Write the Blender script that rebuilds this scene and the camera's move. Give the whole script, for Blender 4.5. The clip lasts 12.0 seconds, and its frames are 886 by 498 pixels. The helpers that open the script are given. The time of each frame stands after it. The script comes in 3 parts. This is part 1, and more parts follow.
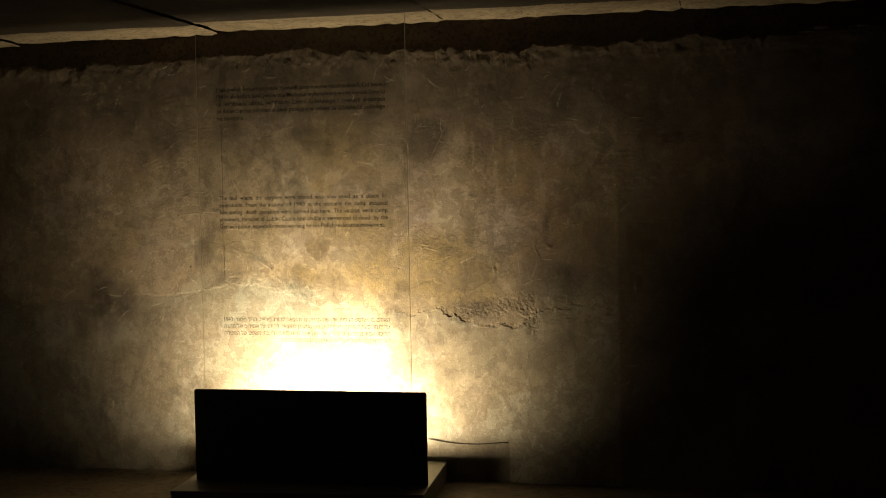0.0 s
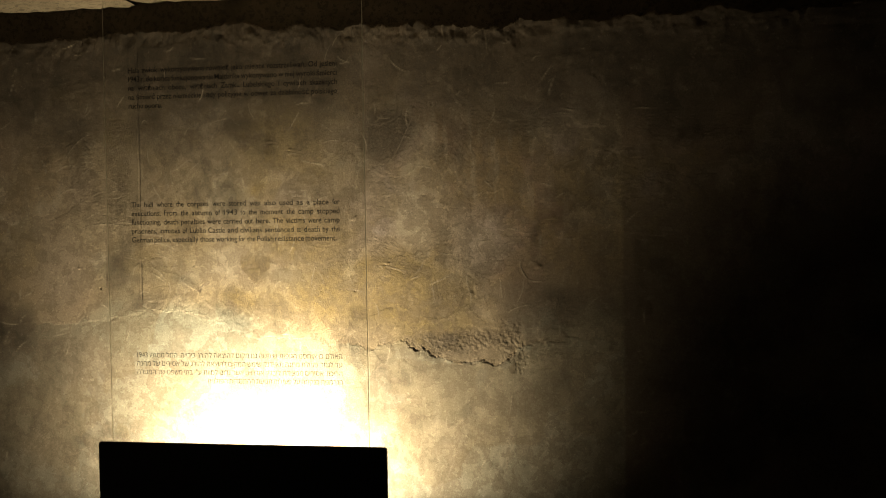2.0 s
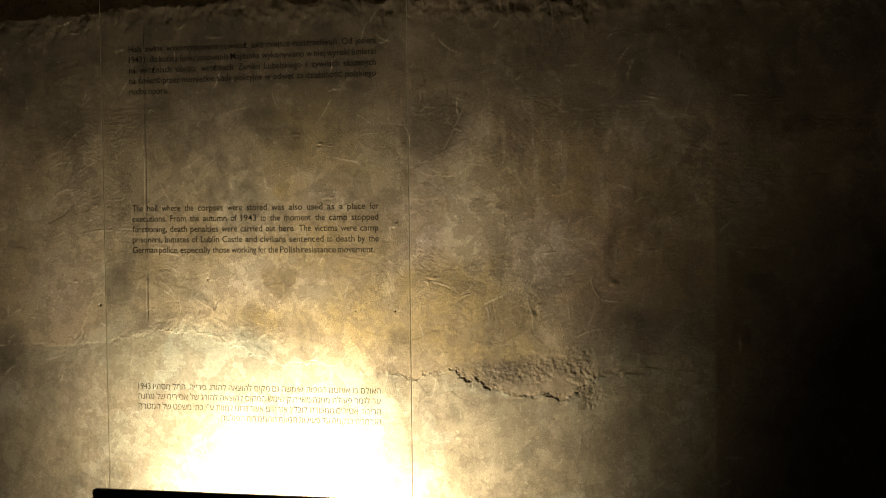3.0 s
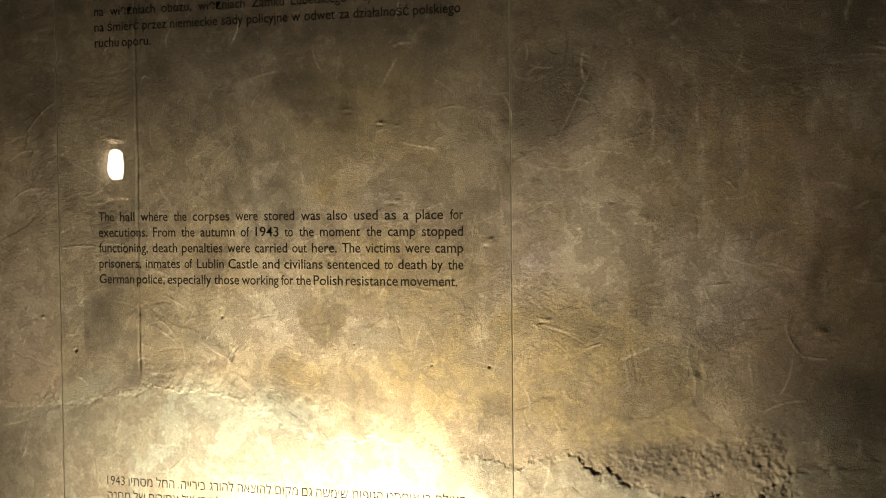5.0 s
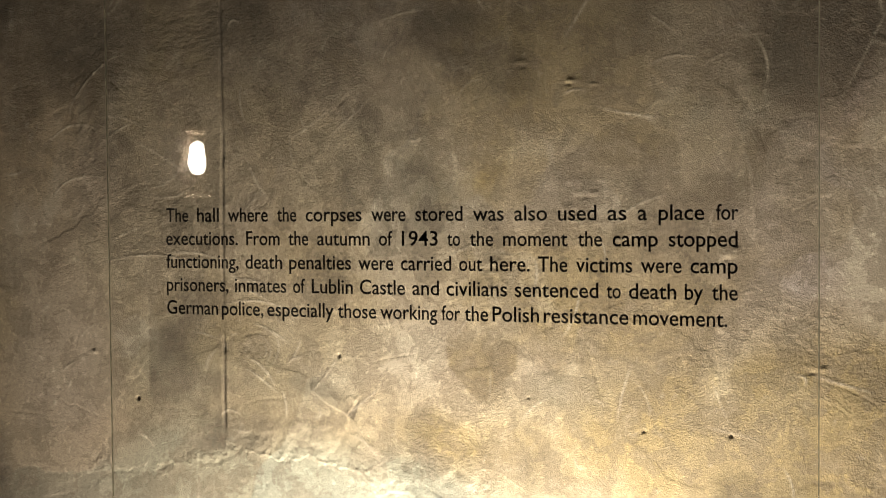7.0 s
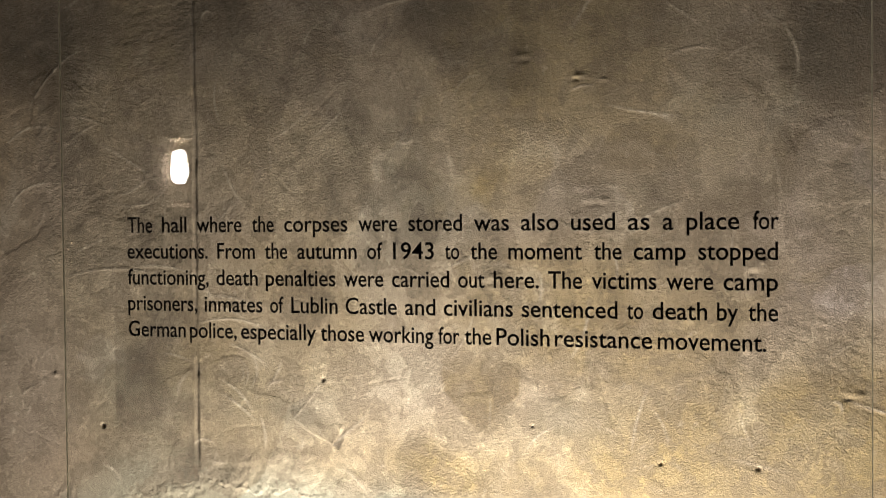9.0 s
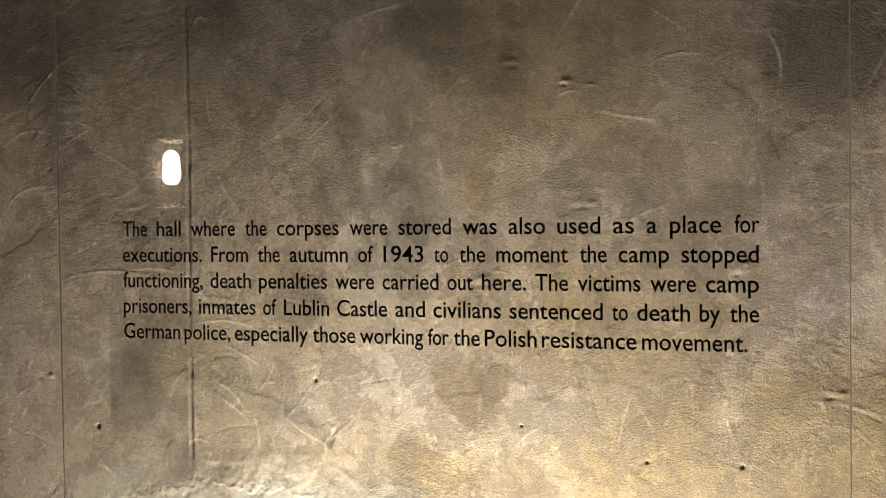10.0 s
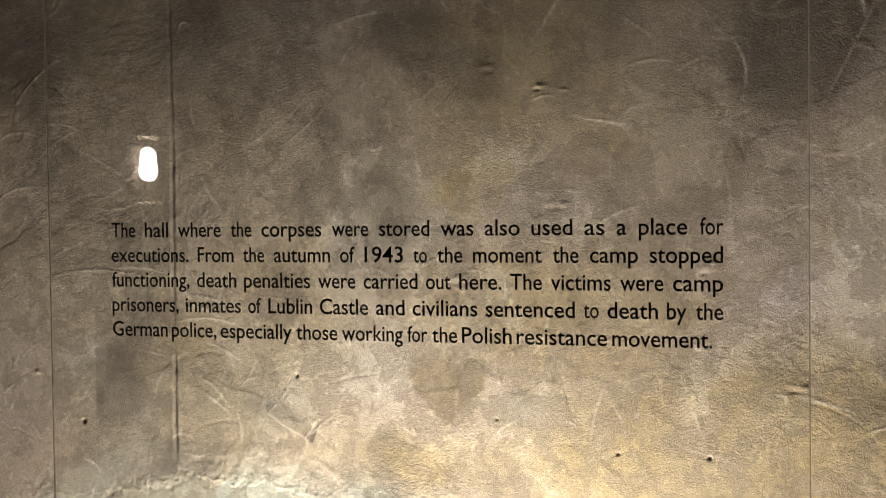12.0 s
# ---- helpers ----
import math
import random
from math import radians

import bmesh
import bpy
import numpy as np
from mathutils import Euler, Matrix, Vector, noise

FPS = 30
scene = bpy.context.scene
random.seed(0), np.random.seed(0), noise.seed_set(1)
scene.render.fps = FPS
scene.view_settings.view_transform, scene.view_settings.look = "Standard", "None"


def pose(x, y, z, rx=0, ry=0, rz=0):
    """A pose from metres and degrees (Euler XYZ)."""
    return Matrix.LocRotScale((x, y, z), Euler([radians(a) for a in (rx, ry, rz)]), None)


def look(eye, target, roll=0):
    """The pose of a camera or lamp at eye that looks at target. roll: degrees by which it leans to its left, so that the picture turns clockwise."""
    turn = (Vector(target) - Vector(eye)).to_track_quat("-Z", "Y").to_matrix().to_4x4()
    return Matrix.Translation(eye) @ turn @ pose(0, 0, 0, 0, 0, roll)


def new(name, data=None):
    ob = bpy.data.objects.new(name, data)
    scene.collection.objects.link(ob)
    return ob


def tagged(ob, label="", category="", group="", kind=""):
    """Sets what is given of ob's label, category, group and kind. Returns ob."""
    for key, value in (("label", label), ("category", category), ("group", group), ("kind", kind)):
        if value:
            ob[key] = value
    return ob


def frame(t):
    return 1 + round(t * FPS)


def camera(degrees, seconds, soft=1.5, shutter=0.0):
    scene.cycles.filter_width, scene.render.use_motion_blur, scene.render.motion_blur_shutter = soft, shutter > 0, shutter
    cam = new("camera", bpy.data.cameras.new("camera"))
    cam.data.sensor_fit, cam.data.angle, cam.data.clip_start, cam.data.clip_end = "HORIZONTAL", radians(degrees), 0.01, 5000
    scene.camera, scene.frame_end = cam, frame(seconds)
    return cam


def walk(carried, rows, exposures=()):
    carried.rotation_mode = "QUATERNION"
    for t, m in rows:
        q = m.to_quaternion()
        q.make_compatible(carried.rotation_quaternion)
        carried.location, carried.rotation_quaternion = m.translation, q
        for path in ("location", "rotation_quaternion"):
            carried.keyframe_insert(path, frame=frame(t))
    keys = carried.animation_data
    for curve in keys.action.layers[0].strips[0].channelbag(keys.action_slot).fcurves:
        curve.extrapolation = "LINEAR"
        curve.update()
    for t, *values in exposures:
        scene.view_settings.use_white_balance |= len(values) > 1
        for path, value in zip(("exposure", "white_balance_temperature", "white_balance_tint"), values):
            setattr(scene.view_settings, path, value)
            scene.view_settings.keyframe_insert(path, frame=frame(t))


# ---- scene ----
from mathutils.geometry import delaunay_2d_cdt

cam = camera(37.1, 12.0, soft=1.1)
PATH = [
    (0, (0.12, -0.633, 1.598), (-0.318, 1.316, 1.503), -1.1),
    (0.5, (0.024, -0.295, 1.578), (-0.429, 1.651, 1.491), -1.1),
    (1, (-0.037, -0.018, 1.57), (-0.497, 1.927, 1.497), -1.0),
    (1.5, (-0.085, 0.314, 1.57), (-0.477, 2.274, 1.496), -0.9),
    (2, (-0.156, 0.626, 1.549), (-0.545, 2.586, 1.478), -0.9),
    (2.5, (-0.309, 1.081, 1.567), (-0.719, 3.037, 1.496), -0.9),
    (2.7, (-0.356, 1.232, 1.572), (-0.777, 3.186, 1.501), -0.8),
    (4.3, (-0.643, 2.632, 1.553), (-1.185, 4.556, 1.476), -0.7),
    (4.5, (-0.706, 2.759, 1.567), (-1.261, 4.679, 1.493), -0.7),
    (5, (-0.812, 3.014, 1.583), (-1.391, 4.927, 1.513), -0.6),
    (5.5, (-0.908, 3.332, 1.569), (-1.507, 5.239, 1.5), -0.7),
    (6, (-1.026, 3.568, 1.552), (-1.648, 5.467, 1.482), -0.7),
    (6.5, (-1.198, 3.793, 1.552), (-1.866, 5.677, 1.484), -0.6),
    (7, (-1.355, 3.949, 1.574), (-2.047, 5.824, 1.504), -0.5),
    (7.2, (-1.397, 3.991, 1.577), (-2.085, 5.868, 1.506), -0.5),
    (9, (-1.446, 4.161, 1.571), (-2.12, 6.042, 1.516), -0.6),
    (9.5, (-1.438, 4.145, 1.575), (-2.108, 6.029, 1.52), -0.7),
    (10, (-1.43, 4.127, 1.577), (-2.093, 6.013, 1.521), -0.7),
    (10.5, (-1.422, 4.098, 1.58), (-2.077, 5.987, 1.522), -0.7),
    (11, (-1.42, 4.072, 1.587), (-2.065, 5.965, 1.525), -0.7),
    (11.5, (-1.409, 4.054, 1.588), (-2.046, 5.949, 1.527), -0.7),
    (12, (-1.411, 4.057, 1.587), (-2.038, 5.955, 1.523), -0.7),
]
walk(cam, [(t, look(eye, target, roll)) for t, eye, target, roll in PATH],
     exposures=[(0.0, 0.08, 7800, 11), (2.5, 0.12, 7200, 7), (4.5, 0.3, 6750, 7), (6.0, 0.4, 6150, 9), (7.0, 0.46, 5900, 11), (9.0, 0.47, 5650, 14), (12.0, 0.47, 5400, 15)])

# ---------------------------------------------------------------- the room's main sizes
WALL_Y, BACKING_Y = 6.29, 6.325          # face of the plaster, face of the bare masonry behind it
CEIL_Z = 2.485
ROOM_W, ROOM_E, ROOM_S = -6.1, 3.6, -4.6
GLASS_Y, GLASS_X0, GLASS_X1 = 5.77, -2.607, -1.493
BASE_Z = 0.105

# ---------------------------------------------------------------- world and lamps
world = bpy.data.worlds.new("world")
scene.world = world
world.use_nodes = True
world.node_tree.nodes["Background"].inputs[0].default_value = (0.9, 0.8, 0.65, 1)
world.node_tree.nodes["Background"].inputs[1].default_value = 0.0

flood = new("floodlight_beam", bpy.data.lights.new("floodlight_beam", "AREA"))
flood.data.shape, flood.data.size, flood.data.size_y = "RECTANGLE", 0.46, 0.08
flood.data.energy = 79.0
flood.data.color = (1.0, 0.84, 0.58)
flood.matrix_world = look((-2.05, 5.86, 0.23), (-2.09, 6.86, 0.23 + 0.42))
flood.data.spread = radians(156)


# ---------------------------------------------------------------- node helpers
def material(name, rough=0.85, metal=0.0):
    m = bpy.data.materials.new(name)
    m.use_nodes = True
    b = m.node_tree.nodes["Principled BSDF"]
    b.inputs["Roughness"].default_value = rough
    b.inputs["Metallic"].default_value = metal
    return m, m.node_tree, b


def node(tree, kind, **values):
    n = tree.nodes.new(kind)
    for key, value in values.items():
        if key in n.inputs:
            n.inputs[key].default_value = value
    return n


def place(tree, scale=(1, 1, 1), turn=(0, 0, 0)):
    c = tree.nodes.new("ShaderNodeTexCoord")
    m = tree.nodes.new("ShaderNodeMapping")
    m.inputs["Scale"].default_value = scale
    m.inputs["Rotation"].default_value = turn
    tree.links.new(c.outputs["Object"], m.inputs["Vector"])
    return m.outputs["Vector"]


def stretched(tree, turn, scale):
    """Object coordinates turned in the wall's plane, then scaled."""
    first = place(tree, (1, 1, 1), (0, turn, 0))
    m = tree.nodes.new("ShaderNodeMapping")
    m.inputs["Scale"].default_value = scale
    tree.links.new(first, m.inputs["Vector"])
    return m.outputs["Vector"]


def noise_tex(tree, vector, scale, detail=6.0, rough=0.6, distortion=0.0):
    n = node(tree, "ShaderNodeTexNoise", Scale=scale, Detail=detail, Roughness=rough, Distortion=distortion)
    tree.links.new(vector, n.inputs["Vector"])
    return n.outputs["Fac"]


def ramp(tree, fac, *stops):
    r = tree.nodes.new("ShaderNodeValToRGB")
    while len(r.color_ramp.elements) < len(stops):
        r.color_ramp.elements.new(0.5)
    for e, (p, c) in zip(r.color_ramp.elements, stops):
        e.position, e.color = p, (*c, 1) if len(c) == 3 else c
    tree.links.new(fac, r.inputs["Fac"])
    return r.outputs["Color"]


def grey_ramp(tree, fac, a, b):
    return ramp(tree, fac, (a, (0, 0, 0)), (b, (1, 1, 1)))


def mix(tree, fac, a, b, mode="MIX"):
    n = tree.nodes.new("ShaderNodeMix")
    n.data_type, n.blend_type = "RGBA", mode
    for socket, value in ((n.inputs[0], fac), (n.inputs[6], a), (n.inputs[7], b)):
        if isinstance(value, bpy.types.NodeSocket):
            tree.links.new(value, socket)
        elif isinstance(value, tuple):
            socket.default_value = (*value, 1)
        else:
            socket.default_value = value
    return n.outputs[2]


def maths(tree, op, a, b=0.0, clamp=False):
    n = tree.nodes.new("ShaderNodeMath")
    n.operation, n.use_clamp = op, clamp
    for socket, value in ((n.inputs[0], a), (n.inputs[1], b)):
        if isinstance(value, bpy.types.NodeSocket):
            tree.links.new(value, socket)
        else:
            socket.default_value = value
    return n.outputs[0]


def bump(tree, shader, height, strength, distance, below=None):
    n = node(tree, "ShaderNodeBump", Strength=strength, Distance=distance)
    tree.links.new(height, n.inputs["Height"])
    if below is not None:
        tree.links.new(below, n.inputs["Normal"])
    tree.links.new(n.outputs["Normal"], shader.inputs["Normal"])
    return n.outputs["Normal"]


def mask(tree, name):
    a = tree.nodes.new("ShaderNodeAttribute")
    a.attribute_name = name
    return a.outputs["Fac"]


# ---------------------------------------------------------------- materials
def plaster_material():
    m, t, b = material("old_lime_plaster", 0.93)
    flat = place(t)
    tall = place(t, (1, 1, 0.22))
    broad = noise_tex(t, flat, 3.2, 7, 0.62, 0.6)
    small = noise_tex(t, flat, 16, 7, 0.65, 0.3)
    grain = noise_tex(t, flat, 150, 4, 0.65)
    runs = noise_tex(t, tall, 14, 6, 0.6, 0.4)
    col = ramp(t, broad, (0.36, (0.235, 0.198, 0.146)), (0.45, (0.360, 0.310, 0.235)), (0.54, (0.460, 0.402, 0.318)), (0.64, (0.360, 0.298, 0.205)))
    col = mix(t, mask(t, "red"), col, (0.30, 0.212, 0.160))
    col = mix(t, mask(t, "lilac"), col, (0.415, 0.368, 0.362))
    col = mix(t, mask(t, "grey"), col, (0.335, 0.368, 0.335))
    col = mix(t, mask(t, "ochre"), col, (0.325, 0.258, 0.128))
    col = mix(t, mask(t, "pale"), col, (0.56, 0.510, 0.425))
    col = mix(t, mask(t, "tan"), col, (0.255, 0.206, 0.128))
    col = mix(t, maths(t, "MULTIPLY", grey_ramp(t, runs, 0.52, 0.74), mask(t, "drips")), col, (0.56, 0.52, 0.45))
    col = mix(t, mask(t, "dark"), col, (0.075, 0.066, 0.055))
    col = mix(t, mask(t, "cord"), col, (0.56, 0.51, 0.43))
    col = mix(t, maths(t, "MULTIPLY", grey_ramp(t, small, 0.50, 0.24), 0.42), col, (0.15, 0.120, 0.092))
    col = mix(t, maths(t, "MULTIPLY", grey_ramp(t, small, 0.56, 0.80), 0.40), col, (0.55, 0.50, 0.42))
    fleck = noise_tex(t, flat, 55, 5, 0.7, 0.4)
    col = mix(t, maths(t, "MULTIPLY", grey_ramp(t, fleck, 0.60, 0.70), 0.30), col, (0.60, 0.55, 0.47))
    col = mix(t, maths(t, "MULTIPLY", grey_ramp(t, fleck, 0.40, 0.30), 0.35), col, (0.13, 0.104, 0.080))
    col = mix(t, 0.40, col, ramp(t, grain, (0.3, (0.30, 0.28, 0.26)), (0.7, (0.78, 0.76, 0.73))), "OVERLAY")
    # washes of thinner and thicker distemper
    wash = ramp(t, mask(t, "wash"), (0.0, (0.52, 0.52, 0.52)), (0.5, (0.98, 0.98, 0.98)), (1.0, (1.0, 1.0, 1.0)))
    col = mix(t, 1.0, col, wash, "MULTIPLY")
    t.links.new(col, b.inputs["Base Color"])
    # fine brush drag and sandy grain
    drag_a = noise_tex(t, stretched(t, 0.75, (45, 1, 230)), 1.0, 4, 0.6, 0.8)
    drag_b = noise_tex(t, stretched(t, -0.5, (50, 1, 210)), 1.0, 4, 0.6, 0.8)
    where = grey_ramp(t, noise_tex(t, flat, 5.0, 3), 0.45, 0.55)
    drag = maths(t, "MULTIPLY", mix(t, where, drag_a, drag_b), mask(t, "coarse"))
    n1 = bump(t, b, drag, 0.45, 0.0024)
    sandy = maths(t, "ADD", maths(t, "MULTIPLY", mask(t, "coarse"), 0.6), 0.45)
    n2 = bump(t, b, maths(t, "MULTIPLY", noise_tex(t, flat, 300, 3, 0.6, 0.0), sandy), 0.60, 0.0032, n1)
    bump(t, b, noise_tex(t, flat, 480, 3, 0.6), 0.55, 0.0012, n2)
    return m


def concrete_material(name, a, c, scale=3.0, depth=0.004):
    m, t, b = material(name, 0.9)
    flat = place(t)
    broad = noise_tex(t, flat, scale, 8, 0.65, 0.5)
    small = noise_tex(t, flat, scale * 9, 6, 0.65)
    col = mix(t, grey_ramp(t, broad, 0.35, 0.68), a, c)
    col = mix(t, maths(t, "MULTIPLY", grey_ramp(t, small, 0.55, 0.30), 0.6), col, tuple(0.45 * v for v in a))
    t.links.new(col, b.inputs["Base Color"])
    n1 = bump(t, b, small, 0.6, depth)
    bump(t, b, noise_tex(t, flat, scale * 50, 4, 0.6), 0.5, depth * 0.4, n1)
    return m


def painted_material(name, colour, rough, metal=0.0, wear=0.25, scale=9.0):
    m, t, b = material(name, rough, metal)
    flat = place(t)
    spots = noise_tex(t, flat, scale, 7, 0.65)
    col = mix(t, maths(t, "MULTIPLY", grey_ramp(t, spots, 0.52, 0.75), wear), colour, tuple(min(1, 2.2 * v + 0.01) for v in colour))
    t.links.new(col, b.inputs["Base Color"])
    t.links.new(ramp(t, spots, (0.3, (rough * 0.8,) * 3), (0.7, (min(1, rough * 1.2),) * 3)), b.inputs["Roughness"])
    bump(t, b, noise_tex(t, flat, 140, 4), 0.15, 0.001)
    return m


def glass_material(name, colour):
    m, t, b = material(name, 0.0)
    b.inputs["Base Color"].default_value = (*colour, 1)
    b.inputs["Transmission Weight"].default_value = 1.0
    b.inputs["IOR"].default_value = 1.5
    return m


def ground_edge_material(name, colour):
    """Ground glass edge: dull, and lets light through scattered."""
    m = bpy.data.materials.new(name)
    m.use_nodes = True
    t = m.node_tree
    t.nodes.remove(t.nodes["Principled BSDF"])
    dull, passing, both = t.nodes.new("ShaderNodeBsdfDiffuse"), t.nodes.new("ShaderNodeBsdfTranslucent"), t.nodes.new("ShaderNodeMixShader")
    tone = mix(t, noise_tex(t, place(t), 60, 4), colour, tuple(0.6 * v for v in colour))
    t.links.new(tone, dull.inputs["Color"])
    t.links.new(tone, passing.inputs["Color"])
    both.inputs[0].default_value = 0.86
    t.links.new(dull.outputs[0], both.inputs[1])
    t.links.new(passing.outputs[0], both.inputs[2])
    t.links.new(both.outputs[0], t.nodes["Material Output"].inputs["Surface"])
    return m


def glowing_material(name, colour, strength):
    m, t, b = material(name, 0.4)
    b.inputs["Base Color"].default_value = (0.8, 0.78, 0.7, 1)
    b.inputs["Emission Color"].default_value = (*colour, 1)
    b.inputs["Emission Strength"].default_value = strength
    return m


PLASTER = plaster_material()
MASONRY = concrete_material("bare_dark_masonry", (0.055, 0.043, 0.031), (0.11, 0.088, 0.064), 6.0, 0.010)
CONCRETE = concrete_material("stained_ceiling_concrete", (0.20, 0.165, 0.115), (0.34, 0.29, 0.21), 4.0, 0.004)
FLOORING = concrete_material("worn_floor_concrete", (0.07, 0.056, 0.040), (0.14, 0.112, 0.080), 2.6, 0.006)
SIDE_WALL = concrete_material("side_wall_plaster", (0.10, 0.08, 0.06), (0.17, 0.14, 0.11), 2.0, 0.006)
BASE_BOARD = painted_material("grey_painted_board", (0.15, 0.14, 0.115), 0.6, 0.0, 0.35, 6.0)
BLACK_METAL = painted_material("black_powder_coat", (0.010, 0.010, 0.011), 0.45, 0.0, 0.3, 30.0)
HOUSING = painted_material("dark_lamp_metal", (0.03, 0.03, 0.03), 0.5, 0.6)
RUBBER = painted_material("black_cable_rubber", (0.012, 0.012, 0.012), 0.6)
INK = painted_material("black_vinyl_lettering", (0.008, 0.008, 0.008), 0.55, 0.0, 0.0)
ENAMEL = painted_material("cream_enamel", (0.78, 0.66, 0.50), 0.5, 0.0, 0.2)
PLATE = painted_material("dull_brown_backplate", (0.10, 0.075, 0.055), 0.6)
PANE = glass_material("clear_panel_glass", (0.985, 0.990, 0.980))
PANE_EDGE = ground_edge_material("ground_glass_edge", (0.62, 0.60, 0.50))
BULB = glowing_material("lit_opal_glass", (1.0, 0.86, 0.62), 30.0)


# ---------------------------------------------------------------- mesh helpers
def part(name, bm, mat, parent=None, label=""):
    mesh = bpy.data.meshes.new(name)
    bm.to_mesh(mesh)
    bm.free()
    mesh.materials.append(mat)
    ob = new(name, mesh)
    ob.parent = parent
    if label:
        tagged(ob, label)
    return ob


def box(lo, hi, bevel=0.0, segments=2):
    bm = bmesh.new()
    bmesh.ops.create_cube(bm, size=1)
    for v in bm.verts:
        for i in range(3):
            v.co[i] = lo[i] + (v.co[i] + 0.5) * (hi[i] - lo[i])
    if bevel:
        bmesh.ops.bevel(bm, geom=bm.edges[:], offset=bevel, segments=segments, affect="EDGES", profile=0.5)
    return bm


def smooth(ob):
    for p in ob.data.polygons:
        p.use_smooth = True
    return ob


def tube(points, radius, sides=10):
    """A round cord along a list of points."""
    bm = bmesh.new()
    rings = []
    for i, p in enumerate(points):
        a, b = Vector(points[max(i - 1, 0)]), Vector(points[min(i + 1, len(points) - 1)])
        turn = (b - a).to_track_quat("Z", "Y")
        rings.append([bm.verts.new(Vector(p) + turn @ Vector((radius * math.cos(u), radius * math.sin(u), 0)))
                      for u in (2 * math.pi * k / sides for k in range(sides))])
    for r, s in zip(rings, rings[1:]):
        for k in range(sides):
            bm.faces.new((r[k], r[(k + 1) % sides], s[(k + 1) % sides], s[k]))
    bm.faces.new(rings[0][::-1])
    bm.faces.new(rings[-1])
    return bm


def lathe(profile, sides=24):
    """A turned body round z from (radius, height) pairs."""
    bm = bmesh.new()
    rings = [[bm.verts.new((max(r, 1e-4) * math.cos(2 * math.pi * k / sides), max(r, 1e-4) * math.sin(2 * math.pi * k / sides), z)) for k in range(sides)] for r, z in profile]
    for r, s in zip(rings, rings[1:]):
        for k in range(sides):
            bm.faces.new((r[k], r[(k + 1) % sides], s[(k + 1) % sides], s[k]))
    bm.faces.new(rings[0][::-1])
    bm.faces.new(rings[-1])
    return bm


# ---------------------------------------------------------------- noise over the wall's plane
def lattice(x, z, size, seed):
    """Smooth noise from -1 to 1 with the given cell size in metres."""
    rng = np.random.RandomState(seed)
    table = rng.uniform(-1, 1, (512, 512))
    u, w = x / size + 1000.37, z / size + 1000.71
    i, j = np.floor(u).astype(int), np.floor(w).astype(int)
    fu, fw = u - i, w - j
    fu, fw = fu * fu * (3 - 2 * fu), fw * fw * (3 - 2 * fw)
    i0, i1, j0, j1 = i % 512, (i + 1) % 512, j % 512, (j + 1) % 512
    top = table[i0, j0] * (1 - fu) + table[i1, j0] * fu
    low = table[i0, j1] * (1 - fu) + table[i1, j1] * fu
    return top * (1 - fw) + low * fw


def fractal(x, z, size, seed, octaves=5, gain=0.55):
    total, amp, norm = 0.0, 1.0, 0.0
    for k in range(octaves):
        total = total + amp * lattice(x, z, size / 2 ** k, seed + 17 * k)
        norm += amp
        amp *= gain
    return total / norm


def step(v, a, b):
    s = np.clip((v - a) / (b - a), 0, 1)
    return s * s * (3 - 2 * s)


# ---------------------------------------------------------------- the plastered wall
def spaced(*runs):
    """Grid lines: runs of (start, end, spacing)."""
    out = []
    for a, b, d in runs:
        n = max(1, round((b - a) / d))
        out += [a + (b - a) * k / n for k in range(n)]
    return np.array(out + [runs[-1][1]])


